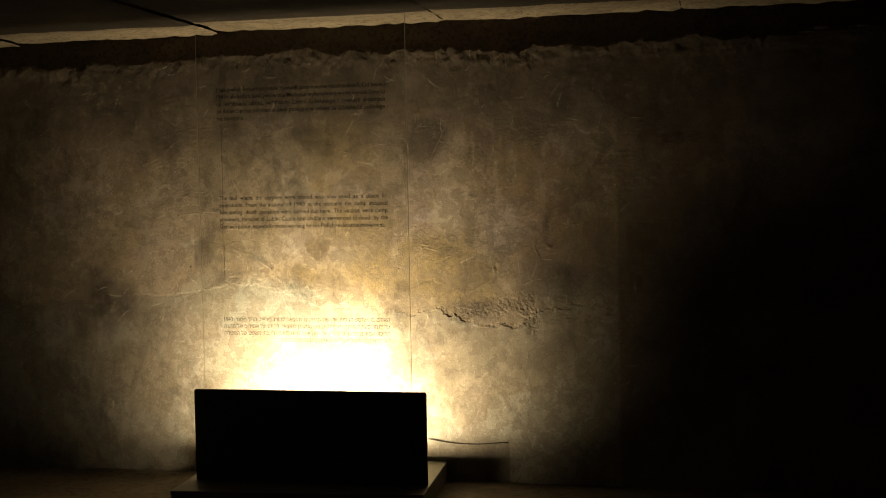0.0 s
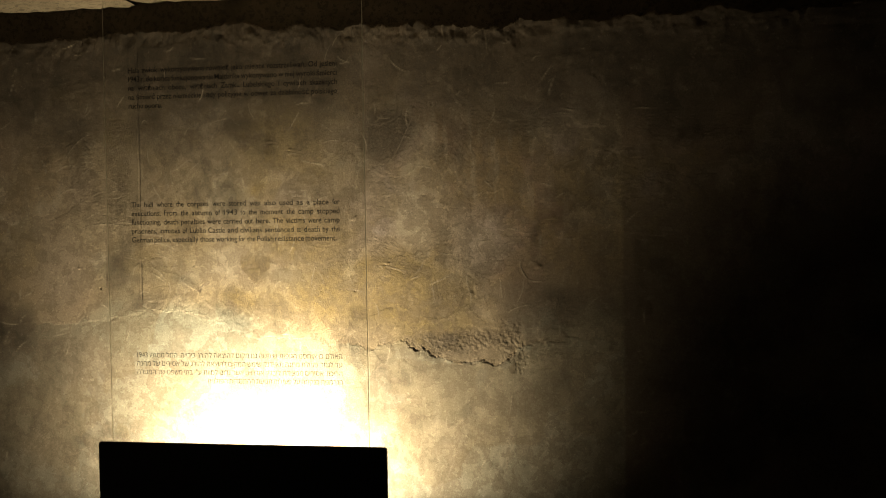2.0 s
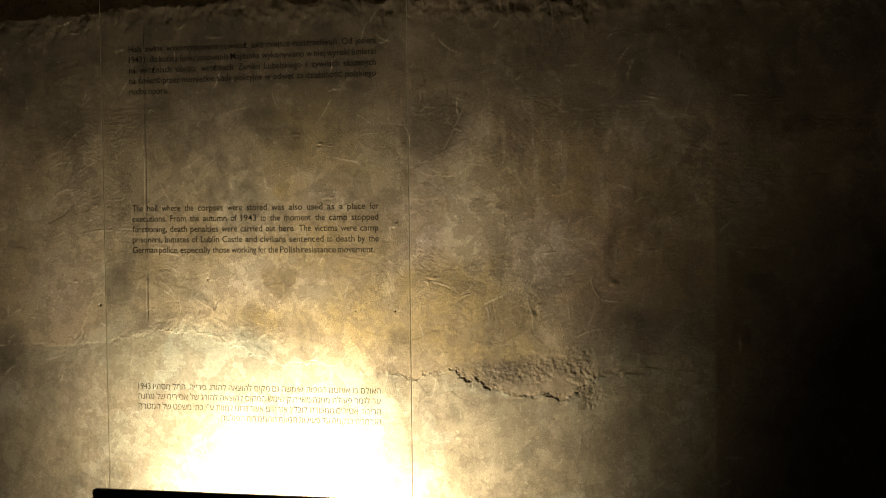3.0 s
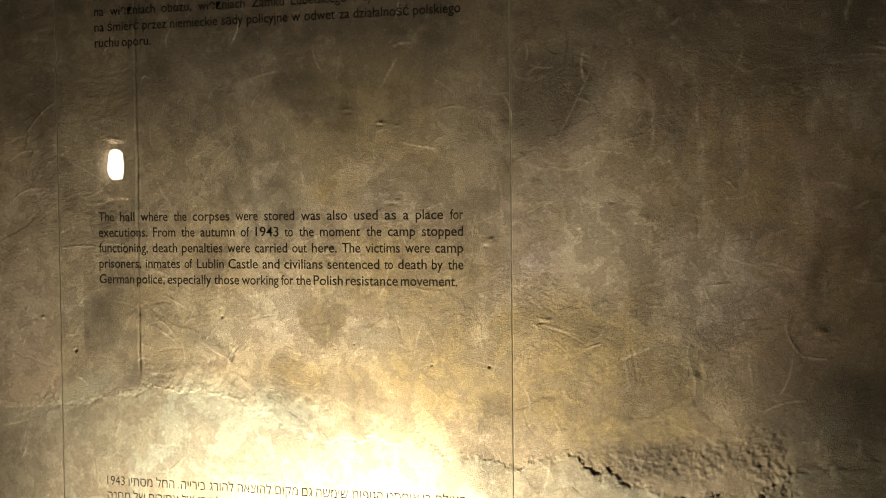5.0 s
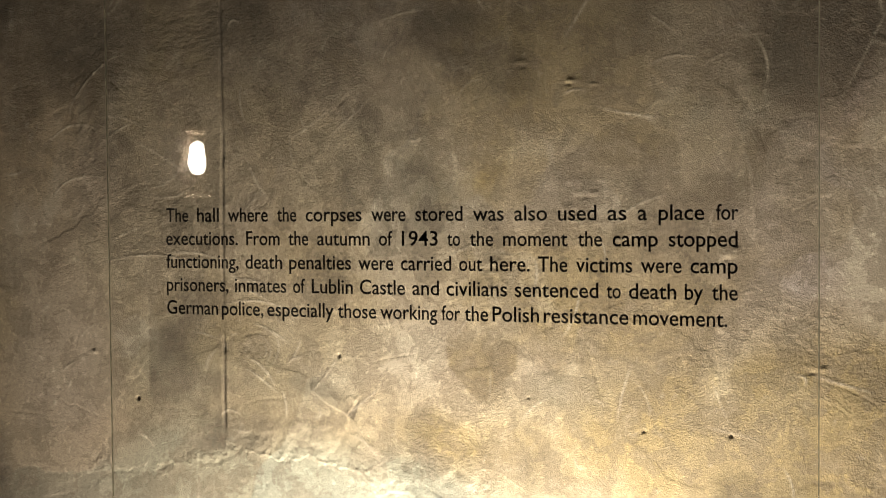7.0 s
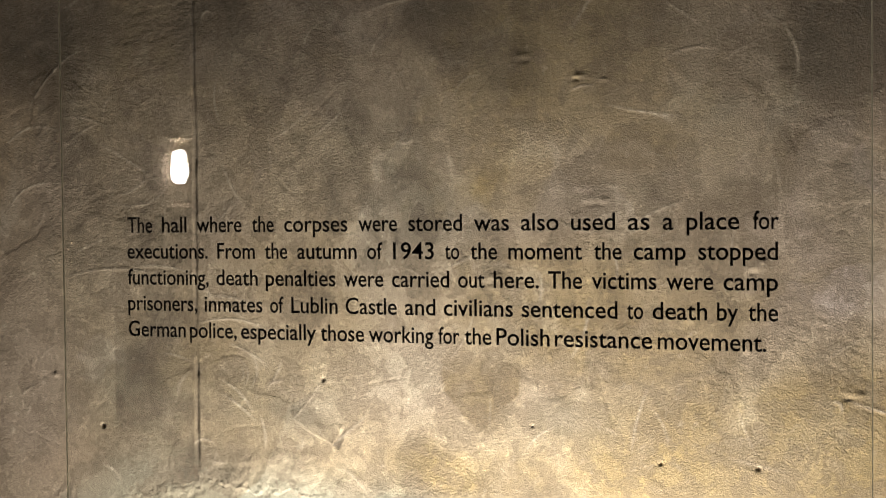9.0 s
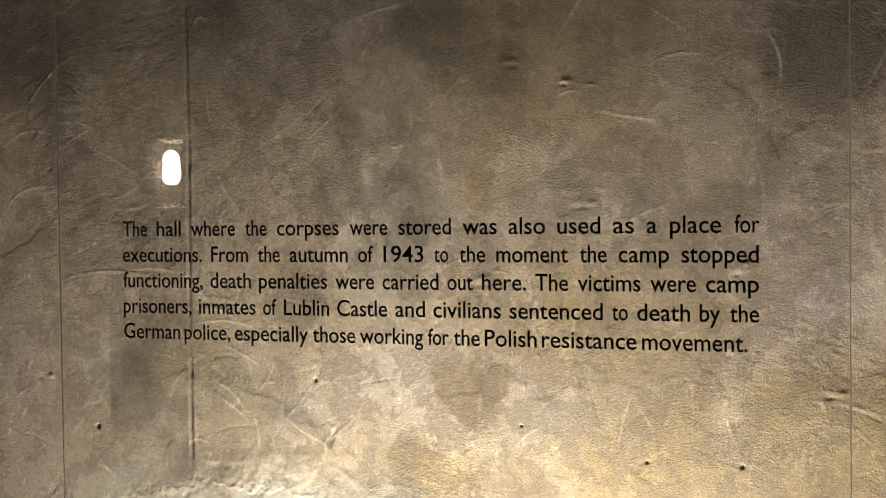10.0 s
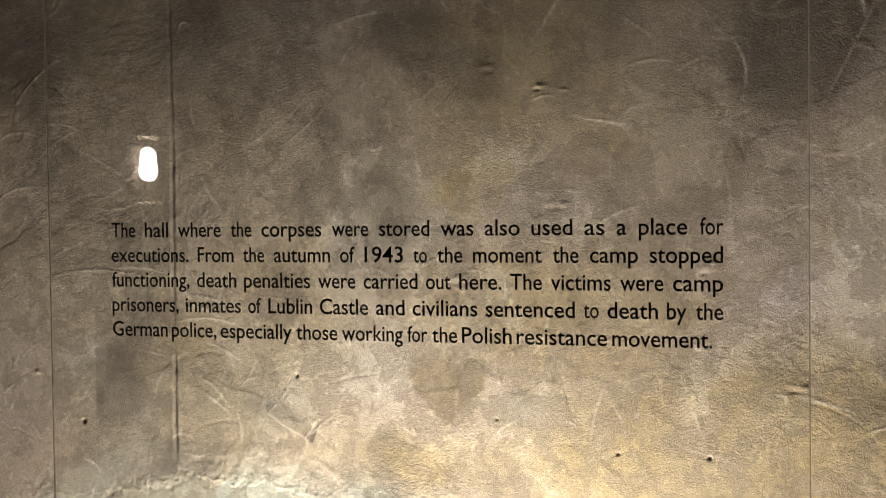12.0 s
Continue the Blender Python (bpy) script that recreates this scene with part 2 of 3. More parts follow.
def plaster_wall(parent):
    gx = spaced((ROOM_W, -4.4, 0.05), (-4.4, -3.1, 0.009), (-3.1, -1.4, 0.0021), (-1.4, -0.9, 0.0029), (-0.9, 0.3, 0.008), (0.3, ROOM_E, 0.05))
    gz = spaced((0.0, 0.8, 0.0085), (0.8, 1.02, 0.0026), (1.02, 1.96, 0.0021), (1.96, 2.42, 0.0055))
    X, Z = np.meshgrid(gx, gz)
    wx = X + 0.05 * fractal(X, Z, 0.25, 5) + 0.010 * fractal(X, Z, 0.04, 6, 3)
    wz = Z + 0.05 * fractal(X, Z, 0.25, 7) + 0.010 * fractal(X, Z, 0.04, 8, 3)
    rough = fractal(X, Z, 0.03, 21, 3)

    def blob(cx, cz, rx, rz, soft=0.5, jag=1.0):
        d = np.sqrt(((X + (wx - X) * jag - cx) / rx) ** 2 + ((Z + (wz - Z) * jag - cz) / rz) ** 2)
        return 1 - step(d, 1 - soft, 1 + soft * 0.6)

    # relief of the whole wall
    H = 0.005 * fractal(X, Z, 0.8, 1, 3) + 0.0010 * fractal(X, Z, 0.2, 2, 3) + 0.00035 * fractal(X, Z, 0.03, 3, 3)
    # trowelled texture: short drags that run another way from patch to patch, and smooth floated patches between
    coarse = 0.10 + 0.75 * step(fractal(wx, wz, 0.30, 30, 4), -0.02, 0.30)
    coarse = np.clip(coarse + 0.5 * blob(-1.98, 1.42, 0.24, 0.10) + 0.5 * blob(-1.78, 1.20, 0.22, 0.10) + 0.4 * blob(-1.6, 1.85, 0.2, 0.15), 0, 1)
    coarse *= 1 - 0.8 * np.clip(blob(-1.86, 1.68, 0.07, 0.045, 0.3) + blob(-2.15, 1.27, 0.07, 0.06, 0.3) + blob(-2.45, 1.19, 0.06, 0.03, 0.3), 0, 1)
    weights = [np.exp(9 * fractal(wx, wz, 0.22, 300 + 9 * k, 2)) for k in range(5)]
    for k, (w, turn) in enumerate(zip(weights, (0.65, 1.15, -0.35, 0.25, 2.3))):
        u, v = X * math.cos(turn) + Z * math.sin(turn), -X * math.sin(turn) + Z * math.cos(turn)
        drag = 0.62 * lattice(u / 4.5 + 0.3 * wx, v, 0.0075, 310 + k) + 0.38 * lattice(u / 2.5, v, 0.0045, 330 + k)
        H += 0.00080 * coarse * drag * w / sum(weights)
    lumps = step(fractal(X, Z, 0.09, 350, 3), 0.12, 0.40) * step(fractal(X, Z, 0.4, 351, 2), -0.1, 0.3)
    H += lumps * 0.0011 * np.abs(fractal(X, Z, 0.014, 352, 3))
    # thin coats that end in low ragged steps
    for seed, size, level, drop in ((40, 0.55, 0.12, 0.0007), (41, 0.35, 0.2, 0.0006), (42, 0.8, 0.05, 0.0006)):
        f = fractal(wx, wz, size, seed, 5)
        H += drop * step(f, level, level + 0.02)

    # the ragged border of the lower coat
    border = np.interp(X, [-6.1, -3.9, -3.3, -2.9, -2.68, -2.4, -2.15, -1.9, -1.6, -1.48, -1.3, -1.2, -1.04, -0.9, -0.5, 3.6],
                       [0.96, 0.96, 1.01, 1.02, 1.08, 1.05, 0.955, 0.955, 0.90, 0.94, 0.87, 0.84, 0.85, 0.93, 0.96, 1.0])
    border = border + 0.020 * fractal(X, Z, 0.12, 50) + 0.030 * fractal(X, Z, 0.045, 51, 4)
    below = step(border - Z, -0.001, 0.003)
    proud = np.interp(X, [-3.4, -2.7, -2.0, -1.75, -1.35, -1.05, -0.8, -0.4], [0.0002, -0.0015, -0.0025, 0.0020, 0.0040, 0.0045, 0.0018, 0.0005]) * (0.6 + 1.2 * fractal(X, Z, 0.15, 52, 3))
    H += below * proud * np.exp(-np.clip(border - Z, 0, None) / 0.35)
    near = np.exp(-((Z - border - 0.002) / 0.016) ** 2)
    H += near * 0.0042 * fractal(X, Z, 0.020, 21, 4, 0.8) * np.interp(X, [-3.3, -2.6, -1.9, -1.3, -0.9, -0.6], [0.2, 0.8, 0.5, 1.2, 1.3, 0.2])
    eroded = blob(-1.17, 0.925, 0.24, 0.055, 0.6) + blob(-0.97, 0.87, 0.05, 0.07, 0.6) + blob(-0.99, 0.99, 0.05, 0.05, 0.6)
    H -= np.clip(eroded, 0, 1) * (0.0022 + 0.0030 * fractal(X, Z, 0.012, 60, 3, 0.8))
    peel = blob(-2.53, 1.09, 0.16, 0.05, 0.5) + blob(-2.25, 1.02, 0.16, 0.05, 0.5)
    H += np.clip(peel, 0, 1) * (0.001 + 0.004 * fractal(X, Z, 0.04, 61, 3))

    # broken upper edge of the coat, with a swollen lip
    upper = 2.335 + 0.030 * fractal(X, 0 * Z, 0.35, 70, 3) + 0.040 * fractal(X, Z, 0.09, 71, 5, 0.6) + 0.012 * np.sin(X * 2.1)
    H += 0.0055 * np.exp(-((Z - upper + 0.03) / 0.06) ** 2) * (0.2 + 1.5 * fractal(X, Z, 0.06, 72, 5, 0.6))
    H = np.where(Z > upper, -0.045, H)

    # raised and scored strokes left by the trowel
    cord = np.zeros_like(X)

    def stroke(p0, p1, p2, width, height):
        s = np.linspace(0, 1, 60)
        px = (1 - s) ** 2 * p0[0] + 2 * s * (1 - s) * p1[0] + s ** 2 * p2[0]
        pz = (1 - s) ** 2 * p0[1] + 2 * s * (1 - s) * p1[1] + s ** 2 * p2[1]
        i0, i1 = np.searchsorted(gx, [px.min() - 0.03, px.max() + 0.03])
        j0, j1 = np.searchsorted(gz, [pz.min() - 0.03, pz.max() + 0.03])
        if i1 <= i0 or j1 <= j0:
            return
        sx, sz = X[j0:j1, i0:i1], Z[j0:j1, i0:i1]
        best = np.full(sx.shape, 1e9)
        at = np.zeros(sx.shape)
        for k in range(60):
            d = (sx - px[k]) ** 2 + (sz - pz[k]) ** 2
            at = np.where(d < best, s[k], at)
            best = np.minimum(best, d)
        fade = np.sin(np.pi * np.clip(at, 0.02, 0.98)) ** 0.5
        ridge = fade * np.exp(-best / (width * width)) * (0.8 + 0.2 * np.sin(40 * at))
        H[j0:j1, i0:i1] += height * ridge
        # pale tint on raised strokes: their own colour plus part of their highlight
        if height > 0:
            cord[j0:j1, i0:i1] = np.maximum(cord[j0:j1, i0:i1], min(1, height / 0.0007) * ridge)

    west_strokes = [
        ((-2.986, 1.450), (-2.890, 1.487), (-2.767, 1.462), 0.0022), ((-2.821, 1.475), (-2.754, 1.485), (-2.694, 1.462), 0.0016),
        ((-3.104, 1.576), (-3.085, 1.653), (-2.943, 1.632), 0.0017), ((-3.056, 1.773), (-3.000, 1.868), (-2.924, 1.886), 0.0021),
        ((-3.115, 1.700), (-3.06, 1.765), (-2.99, 1.735), 0.0014), ((-2.980, 1.700), (-2.941, 1.731), (-2.896, 1.746), 0.0015),
        ((-2.975, 1.757), (-2.93, 1.765), (-2.885, 1.742), 0.0014), ((-2.910, 1.714), (-2.823, 1.674), (-2.757, 1.625), 0.0017),
        ((-2.868, 1.595), (-2.776, 1.573), (-2.739, 1.641), 0.0017), ((-2.857, 1.610), (-2.815, 1.612), (-2.785, 1.650), 0.0014),
        ((-2.953, 1.499), (-2.927, 1.517), (-2.882, 1.528), 0.0015),
    ]
    middle_strokes = [
        ((-2.690, 1.373), (-2.602, 1.396), (-2.539, 1.360), 0.0024), ((-2.655, 1.405), (-2.610, 1.400), (-2.585, 1.380), 0.0018),
        ((-2.620, 1.336), (-2.580, 1.327), (-2.546, 1.299), 0.0022), ((-2.639, 1.270), (-2.598, 1.256), (-2.576, 1.215), 0.0022),
        ((-2.634, 1.244), (-2.605, 1.229), (-2.571, 1.200), 0.0022), ((-2.547, 1.257), (-2.523, 1.284), (-2.517, 1.310), 0.0016),
        ((-2.591, 1.328), (-2.546, 1.299), (-2.581, 1.256), 0.0010), ((-2.615, 1.317), (-2.569, 1.293), (-2.593, 1.261), 0.0009),
        ((-2.605, 1.300), (-2.585, 1.285), (-2.600, 1.270), 0.0009), ((-2.491, 1.208), (-2.462, 1.240), (-2.438, 1.274), 0.0015),
        ((-2.560, 1.205), (-2.548, 1.180), (-2.552, 1.150), 0.0018),
    ]
    east_strokes = [
        ((-1.92, 1.745), (-1.87, 1.730), (-1.80, 1.722), 0.0016), ((-1.405, 1.930), (-1.44, 1.850), (-1.520, 1.700), 0.0007),
        ((-1.64, 1.860), (-1.61, 1.820), (-1.62, 1.775), 0.0014), ((-1.66, 1.660), (-1.64, 1.630), (-1.645, 1.560), 0.0010),
        ((-1.53, 1.262), (-1.47, 1.250), (-1.425, 1.215), -0.0022), ((-1.425, 1.213), (-1.405, 1.222), (-1.390, 1.226), 0.0042),
        ((-1.55, 1.275), (-1.50, 1.258), (-1.44, 1.245), 0.0016),
    ]
    far_east_strokes = [
        ((-1.32, 1.24), (-1.305, 1.18), (-1.30, 1.12), -0.0026), ((-1.335, 1.21), (-1.325, 1.16), (-1.32, 1.11), 0.0018),
        ((-1.17, 1.24), (-1.185, 1.20), (-1.16, 1.15), 0.0018), ((-1.135, 1.375), (-1.128, 1.33), (-1.09, 1.305), 0.0024),
        ((-1.135, 1.372), (-1.10, 1.377), (-1.06, 1.38), 0.0022), ((-0.94, 1.30), (-0.945, 1.24), (-0.90, 1.205), 0.0026),
        ((-0.90, 1.205), (-0.87, 1.198), (-0.85, 1.200), 0.0026), ((-1.16, 1.16), (-1.155, 1.13), (-1.16, 1.10), 0.0024),
        ((-1.03, 1.21), (-1.025, 1.18), (-1.02, 1.12), 0.0016),
    ]
    for p0, p1, p2, h in west_strokes + middle_strokes + east_strokes + far_east_strokes:
        stroke(p0, p1, p2, 0.0021, h * 0.52)
    rng = np.random.RandomState(11)
    for k in range(520):
        cx, cz = rng.uniform(-3.9, -0.4), rng.uniform(0.3, 2.3)
        ang, length, bend = rng.normal(0.75, 0.6) if rng.rand() < 0.6 else rng.uniform(0, 3.14), rng.uniform(0.02, 0.11), rng.uniform(-0.02, 0.02)
        dx, dz = 0.5 * length * math.cos(ang), 0.5 * length * math.sin(ang)
        stroke((cx - dx, cz - dz), (cx - bend * math.sin(ang), cz + bend * math.cos(ang)), (cx + dx, cz + dz), rng.uniform(0.0018, 0.0030), rng.choice([-1, 1, 1]) * rng.uniform(0.0003, 0.0010))

    # long upright joint in the coat
    gxc = -2.690 + 0.003 * fractal(0 * X, Z, 0.12, 80, 3)
    depth = np.interp(Z, [1.10, 1.15, 1.305, 1.312, 1.40, 1.42, 1.70, 1.72, 2.25, 2.33], [0, 1, 1, 0.2, 0.35, 0.8, 1, 0.7, 0.6, 0.0])
    groove = np.exp(-((X - gxc) / 0.0030) ** 2) * depth * (0.75 + 0.6 * fractal(X, Z, 0.02, 81, 3))
    H -= 0.0032 * groove
    H += 0.0011 * depth * (np.exp(-((X - gxc - 0.0075) / 0.003) ** 2) + 0.7 * np.exp(-((X - gxc + 0.0075) / 0.003) ** 2)) * (0.6 + 0.9 * fractal(X, Z, 0.02, 82, 3))

    # chips, nail holes and pits
    def chip(cx, cz, rx, rz, d):
        i0, i1 = np.searchsorted(gx, [cx - 4 * rx, cx + 4 * rx])
        j0, j1 = np.searchsorted(gz, [cz - 4 * rz, cz + 4 * rz])
        px, pz = X[j0:j1, i0:i1], Z[j0:j1, i0:i1]
        ragged = 1 + 0.5 * rough[j0:j1, i0:i1]
        H[j0:j1, i0:i1] -= (0.32 if rx < 0.007 else 0.17) * d * (1 + 0.9 * rough[j0:j1, i0:i1]) * np.exp(-(((px - cx) / (0.75 * rx)) ** 2 + ((pz - cz) / (0.75 * rz)) ** 2) * ragged)

    nail_holes = [
        (-2.896, 1.175, 0.0048, 0.0048, 0.026), (-1.6805, 1.160, 0.0040, 0.0040, 0.022),
        (-1.8356, 1.160, 0.0034, 0.0034, 0.018), (-2.4357, 1.278, 0.0036, 0.0048, 0.018),
        (-1.772, 1.297, 0.0027, 0.0027, 0.014), (-2.051, 1.211, 0.0027, 0.0027, 0.012),
        (-2.590, 1.079, 0.0040, 0.0072, 0.014), (-1.40, 1.97, 0.0048, 0.0032, 0.012),
        (-1.32, 1.975, 0.0048, 0.0032, 0.012),
    ]
    west_chips = [
        (-3.000, 1.269, 0.0075, 0.006, -0.012), (-1.6795, 1.480, 0.016, 0.010, -0.010),
        (-1.672, 1.490, 0.010, 0.006, -0.007), (-1.688, 1.470, 0.009, 0.004, 0.008),
        (-2.114, 1.462, 0.018, 0.009, -0.006), (-2.09, 1.475, 0.014, 0.006, -0.006),
        (-2.12, 1.450, 0.016, 0.005, 0.007), (-1.967, 1.794, 0.015, 0.006, -0.009),
        (-1.972, 1.788, 0.010, 0.004, 0.008), (-1.925, 1.786, 0.012, 0.004, -0.006),
        (-2.064, 1.832, 0.016, 0.006, -0.008), (-2.06, 1.823, 0.012, 0.005, 0.007),
        (-1.955, 1.590, 0.012, 0.006, -0.007), (-1.925, 1.590, 0.012, 0.006, -0.008),
        (-1.94, 1.582, 0.014, 0.004, 0.006), (-2.40, 1.885, 0.014, 0.008, -0.008),
    ]
    east_chips = [
        (-1.543, 1.276, 0.012, 0.0055, 0.014), (-1.527, 1.283, 0.012, 0.006, -0.014),
        (-1.548, 1.287, 0.010, 0.004, -0.008), (-1.145, 1.160, 0.010, 0.018, 0.016),
        (-1.160, 1.150, 0.012, 0.008, -0.014), (-1.135, 1.185, 0.008, 0.008, -0.008),
        (-1.282, 1.535, 0.03, 0.014, -0.007), (-1.049, 1.492, 0.03, 0.022, -0.006),
        (-1.43, 1.935, 0.008, 0.004, -0.008), (-0.86, 1.265, 0.018, 0.012, -0.010),
        (-0.82, 1.38, 0.02, 0.02, -0.008), (-1.36, 1.58, 0.008, 0.003, 0.008),
        (-1.33, 1.75, 0.008, 0.004, -0.008),
    ]
    for c in nail_holes + west_chips + east_chips:
        chip(*c)
    for k in range(60):
        r = rng.uniform(0.003, 0.006)
        cx, cz = rng.uniform(-3.9, -0.4), rng.uniform(0.2, 2.3)
        i0, i1 = np.searchsorted(gx, [cx - 0.04, cx + 0.04])
        j0, j1 = np.searchsorted(gz, [cz - 0.04, cz + 0.04])
        H[j0:j1, i0:i1] -= rng.choice([1, 1, -1]) * rng.uniform(0.0003, 0.0012) * np.exp(-(((X[j0:j1, i0:i1] - cx) / r) ** 2 + ((Z[j0:j1, i0:i1] - cz) / (0.7 * r)) ** 2))
    # a loose flap of skin with a sharp lower edge, lifting at its point
    fx, fz = X + 2.416, Z - 1.157
    lower = np.where(fx < 0, -0.55 * fx + 0.006 * fractal(X, Z, 0.03, 83, 3), 0.0)
    flap = step(-fx, -0.004, 0.0) * step(0.085 + fx, 0.0, 0.01) * step(fz - lower, 0.0, 0.003) * (1 - step(fz - lower, 0.012, 0.05))
    H += 0.0020 * flap
    u, w = fx * 0.50 + fz * 0.87, fx * 0.87 - fz * 0.50
    # gap under the lifted point; its shade is put into the dark mask
    wedge = step(u, 0.0, 0.004) * (1 - step(u, 0.038, 0.044)) * step(0.0072 * (1 - u / 0.046) + 0.0012 - np.abs(w - 0.003), 0, 0.0016)
    H -= 0.0006 * wedge
    H += 0.0012 * np.exp(-((w + 0.005) / 0.0035) ** 2) * step(u, -0.002, 0.004) * (1 - step(u, 0.04, 0.05))
    # hair cracks in the lower coat
    for cx0, cz0, cx1, cz1 in ((-3.11, 1.17, -2.98, 1.13), (-3.05, 1.13, -3.07, 1.05), (-2.62, 1.10, -2.55, 1.05), (-1.60, 0.895, -1.48, 0.935), (-2.78, 1.065, -2.69, 1.075), (-2.63, 1.09, -2.60, 1.03), (-1.04, 0.92, -1.01, 0.85), (-2.30, 0.97, -2.10, 0.945)):
        along = np.clip(((X - cx0) * (cx1 - cx0) + (Z - cz0) * (cz1 - cz0)) / ((cx1 - cx0) ** 2 + (cz1 - cz0) ** 2), 0, 1)
        off = np.hypot(X - cx0 - along * (cx1 - cx0) + 0.010 * fractal(X, Z, 0.03, 84, 3), Z - cz0 - along * (cz1 - cz0) + 0.012 * fractal(X, Z, 0.03, 85, 3))
        H -= 0.0011 * np.exp(-(off / 0.0020) ** 2)

    # colours of the coats, each where it lies; some shade is put into them too
    breakup = 0.5 + 0.5 * fractal(wx, wz, 0.18, 90)
    veil = 0.5 + 0.5 * fractal(wx, wz, 0.45, 91)
    ochre = 0.9 * blob(-1.42, 1.15, 0.27, 0.24, 0.5) + 0.7 * blob(-1.25, 0.97, 0.22, 0.07, 0.6) + 0.45 * blob(-1.72, 1.12, 0.24, 0.14, 0.8) + 1.1 * blob(-2.10, 1.73, 0.05, 0.13, 0.7) + 0.7 * blob(-1.98, 1.42, 0.26, 0.13, 0.7) + 0.45 * blob(-2.09, 1.85, 0.25, 0.14, 0.9) + 0.4 * blob(-2.2, 1.12, 0.12, 0.05, 0.8) + 0.65 * blob(-1.85, 1.18, 0.38, 0.2, 0.9) + 0.4 * blob(-2.3, 1.12, 0.3, 0.1, 0.9)
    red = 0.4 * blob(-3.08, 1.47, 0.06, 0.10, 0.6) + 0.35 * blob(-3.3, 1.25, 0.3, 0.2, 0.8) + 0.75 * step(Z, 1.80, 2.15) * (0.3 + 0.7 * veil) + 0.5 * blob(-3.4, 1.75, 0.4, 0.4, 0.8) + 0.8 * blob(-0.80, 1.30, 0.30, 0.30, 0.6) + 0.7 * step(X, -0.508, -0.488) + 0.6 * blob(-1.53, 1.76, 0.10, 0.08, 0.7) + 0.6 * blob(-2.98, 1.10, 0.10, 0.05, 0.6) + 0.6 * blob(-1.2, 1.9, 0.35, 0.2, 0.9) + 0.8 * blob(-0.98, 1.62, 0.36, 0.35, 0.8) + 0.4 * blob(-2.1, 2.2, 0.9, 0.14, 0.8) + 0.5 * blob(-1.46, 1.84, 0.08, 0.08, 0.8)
    lilac = 0.85 * blob(-3.08, 1.26, 0.16, 0.20, 0.7) + 0.9 * blob(-3.05, 0.88, 0.35, 0.16, 0.7) + 1.2 * blob(-1.555, 1.58, 0.055, 0.17, 0.6) + 0.6 * blob(-2.98, 1.62, 0.10, 0.14, 0.8) + 0.9 * blob(-1.08, 1.38, 0.15, 0.15, 0.7) + 0.5 * blob(-1.90, 1.55, 0.35, 0.12, 0.9) + 0.45 * blob(-2.05, 1.27, 0.05, 0.05, 0.5) + 0.5 * blob(-2.28, 1.30, 0.10, 0.06, 0.8) + 0.4 * blob(-2.74, 1.55, 0.14, 0.2, 0.8)
    grey = 0.95 * blob(-2.70, 1.03, 0.26, 0.11, 0.7) + 0.9 * blob(-2.50, 0.97, 0.50, 0.12, 0.6) + 0.5 * blob(-2.55, 1.25, 0.14, 0.1, 0.8) + 0.9 * below * (0.45 + 0.55 * veil) + 0.7 * blob(-0.72, 1.03, 0.24, 0.12, 0.6) + 0.6 * blob(-2.80, 1.25, 0.12, 0.12, 0.8) + 0.35 * blob(-2.3, 1.64, 0.2, 0.16, 0.9) + 0.5 * blob(-1.63, 1.77, 0.03, 0.05, 0.6) + 0.45 * blob(-1.75, 1.75, 0.06, 0.04, 0.8) + 0.5 * blob(-1.93, 1.21, 0.10, 0.05, 0.6) + 0.5 * blob(-2.02, 1.22, 0.05, 0.04, 0.5) + 0.6 * blob(-2.3, 1.0, 0.14, 0.06, 0.7)
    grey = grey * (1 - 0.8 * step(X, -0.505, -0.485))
    dark = 0.45 * blob(-2.65, 1.92, 0.10, 0.10, 0.7) + 0.30 * blob(-3.0, 1.95, 0.14, 0.12, 0.8) + 0.70 * blob(-1.17, 0.935, 0.24, 0.045, 0.7) + 0.45 * blob(-3.45, 1.08, 0.16, 0.11, 0.7) + 0.6 * blob(-3.29, 1.04, 0.06, 0.07, 0.6) + 0.5 * blob(-0.70, 1.14, 0.26, 0.14, 0.8) + 0.45 * blob(-0.98, 1.01, 0.04, 0.05, 0.6) + 0.40 * blob(-0.88, 1.10, 0.17, 0.14, 0.4) + 0.9 * blob(-1.53, 1.86, 0.12, 0.12, 0.5) + 0.40 * blob(-2.07, 1.80, 0.07, 0.05, 0.6)
    # squared patch beside the upright joint, with a straight edge
    patch = step(X, -2.870, -2.864) * (1 - step(X, -2.79, -2.745)) * step(Z, 1.155, 1.185) * (1 - step(Z, 1.34, 1.42))
    dark += (0.52 + 0.35 * fractal(X, Z, 0.05, 86, 4)) * patch
    # the dark mask also thickens towards the coat's broken upper edge
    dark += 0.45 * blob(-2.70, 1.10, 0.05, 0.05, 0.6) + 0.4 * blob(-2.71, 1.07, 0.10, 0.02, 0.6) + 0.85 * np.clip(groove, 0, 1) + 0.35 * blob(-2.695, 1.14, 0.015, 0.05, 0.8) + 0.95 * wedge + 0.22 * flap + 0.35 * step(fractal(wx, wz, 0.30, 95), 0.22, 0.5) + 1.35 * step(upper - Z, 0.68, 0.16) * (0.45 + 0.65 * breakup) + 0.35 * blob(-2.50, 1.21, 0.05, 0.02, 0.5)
    # lower coat darker towards the west corner
    dark += 0.42 * below * step(-2.85 - X, 0.0, 0.35) * (0.5 + 0.8 * veil) + 0.35 * blob(-3.45, 0.95, 0.25, 0.14, 0.7)
    # near-black foot of the wall, ending at a sharp east edge
    dark += 0.6 * step(-1.085 - X, 0.0, 0.012) * step(X, -1.60, -1.30) * (1 - step(Z, 0.16, 0.30))
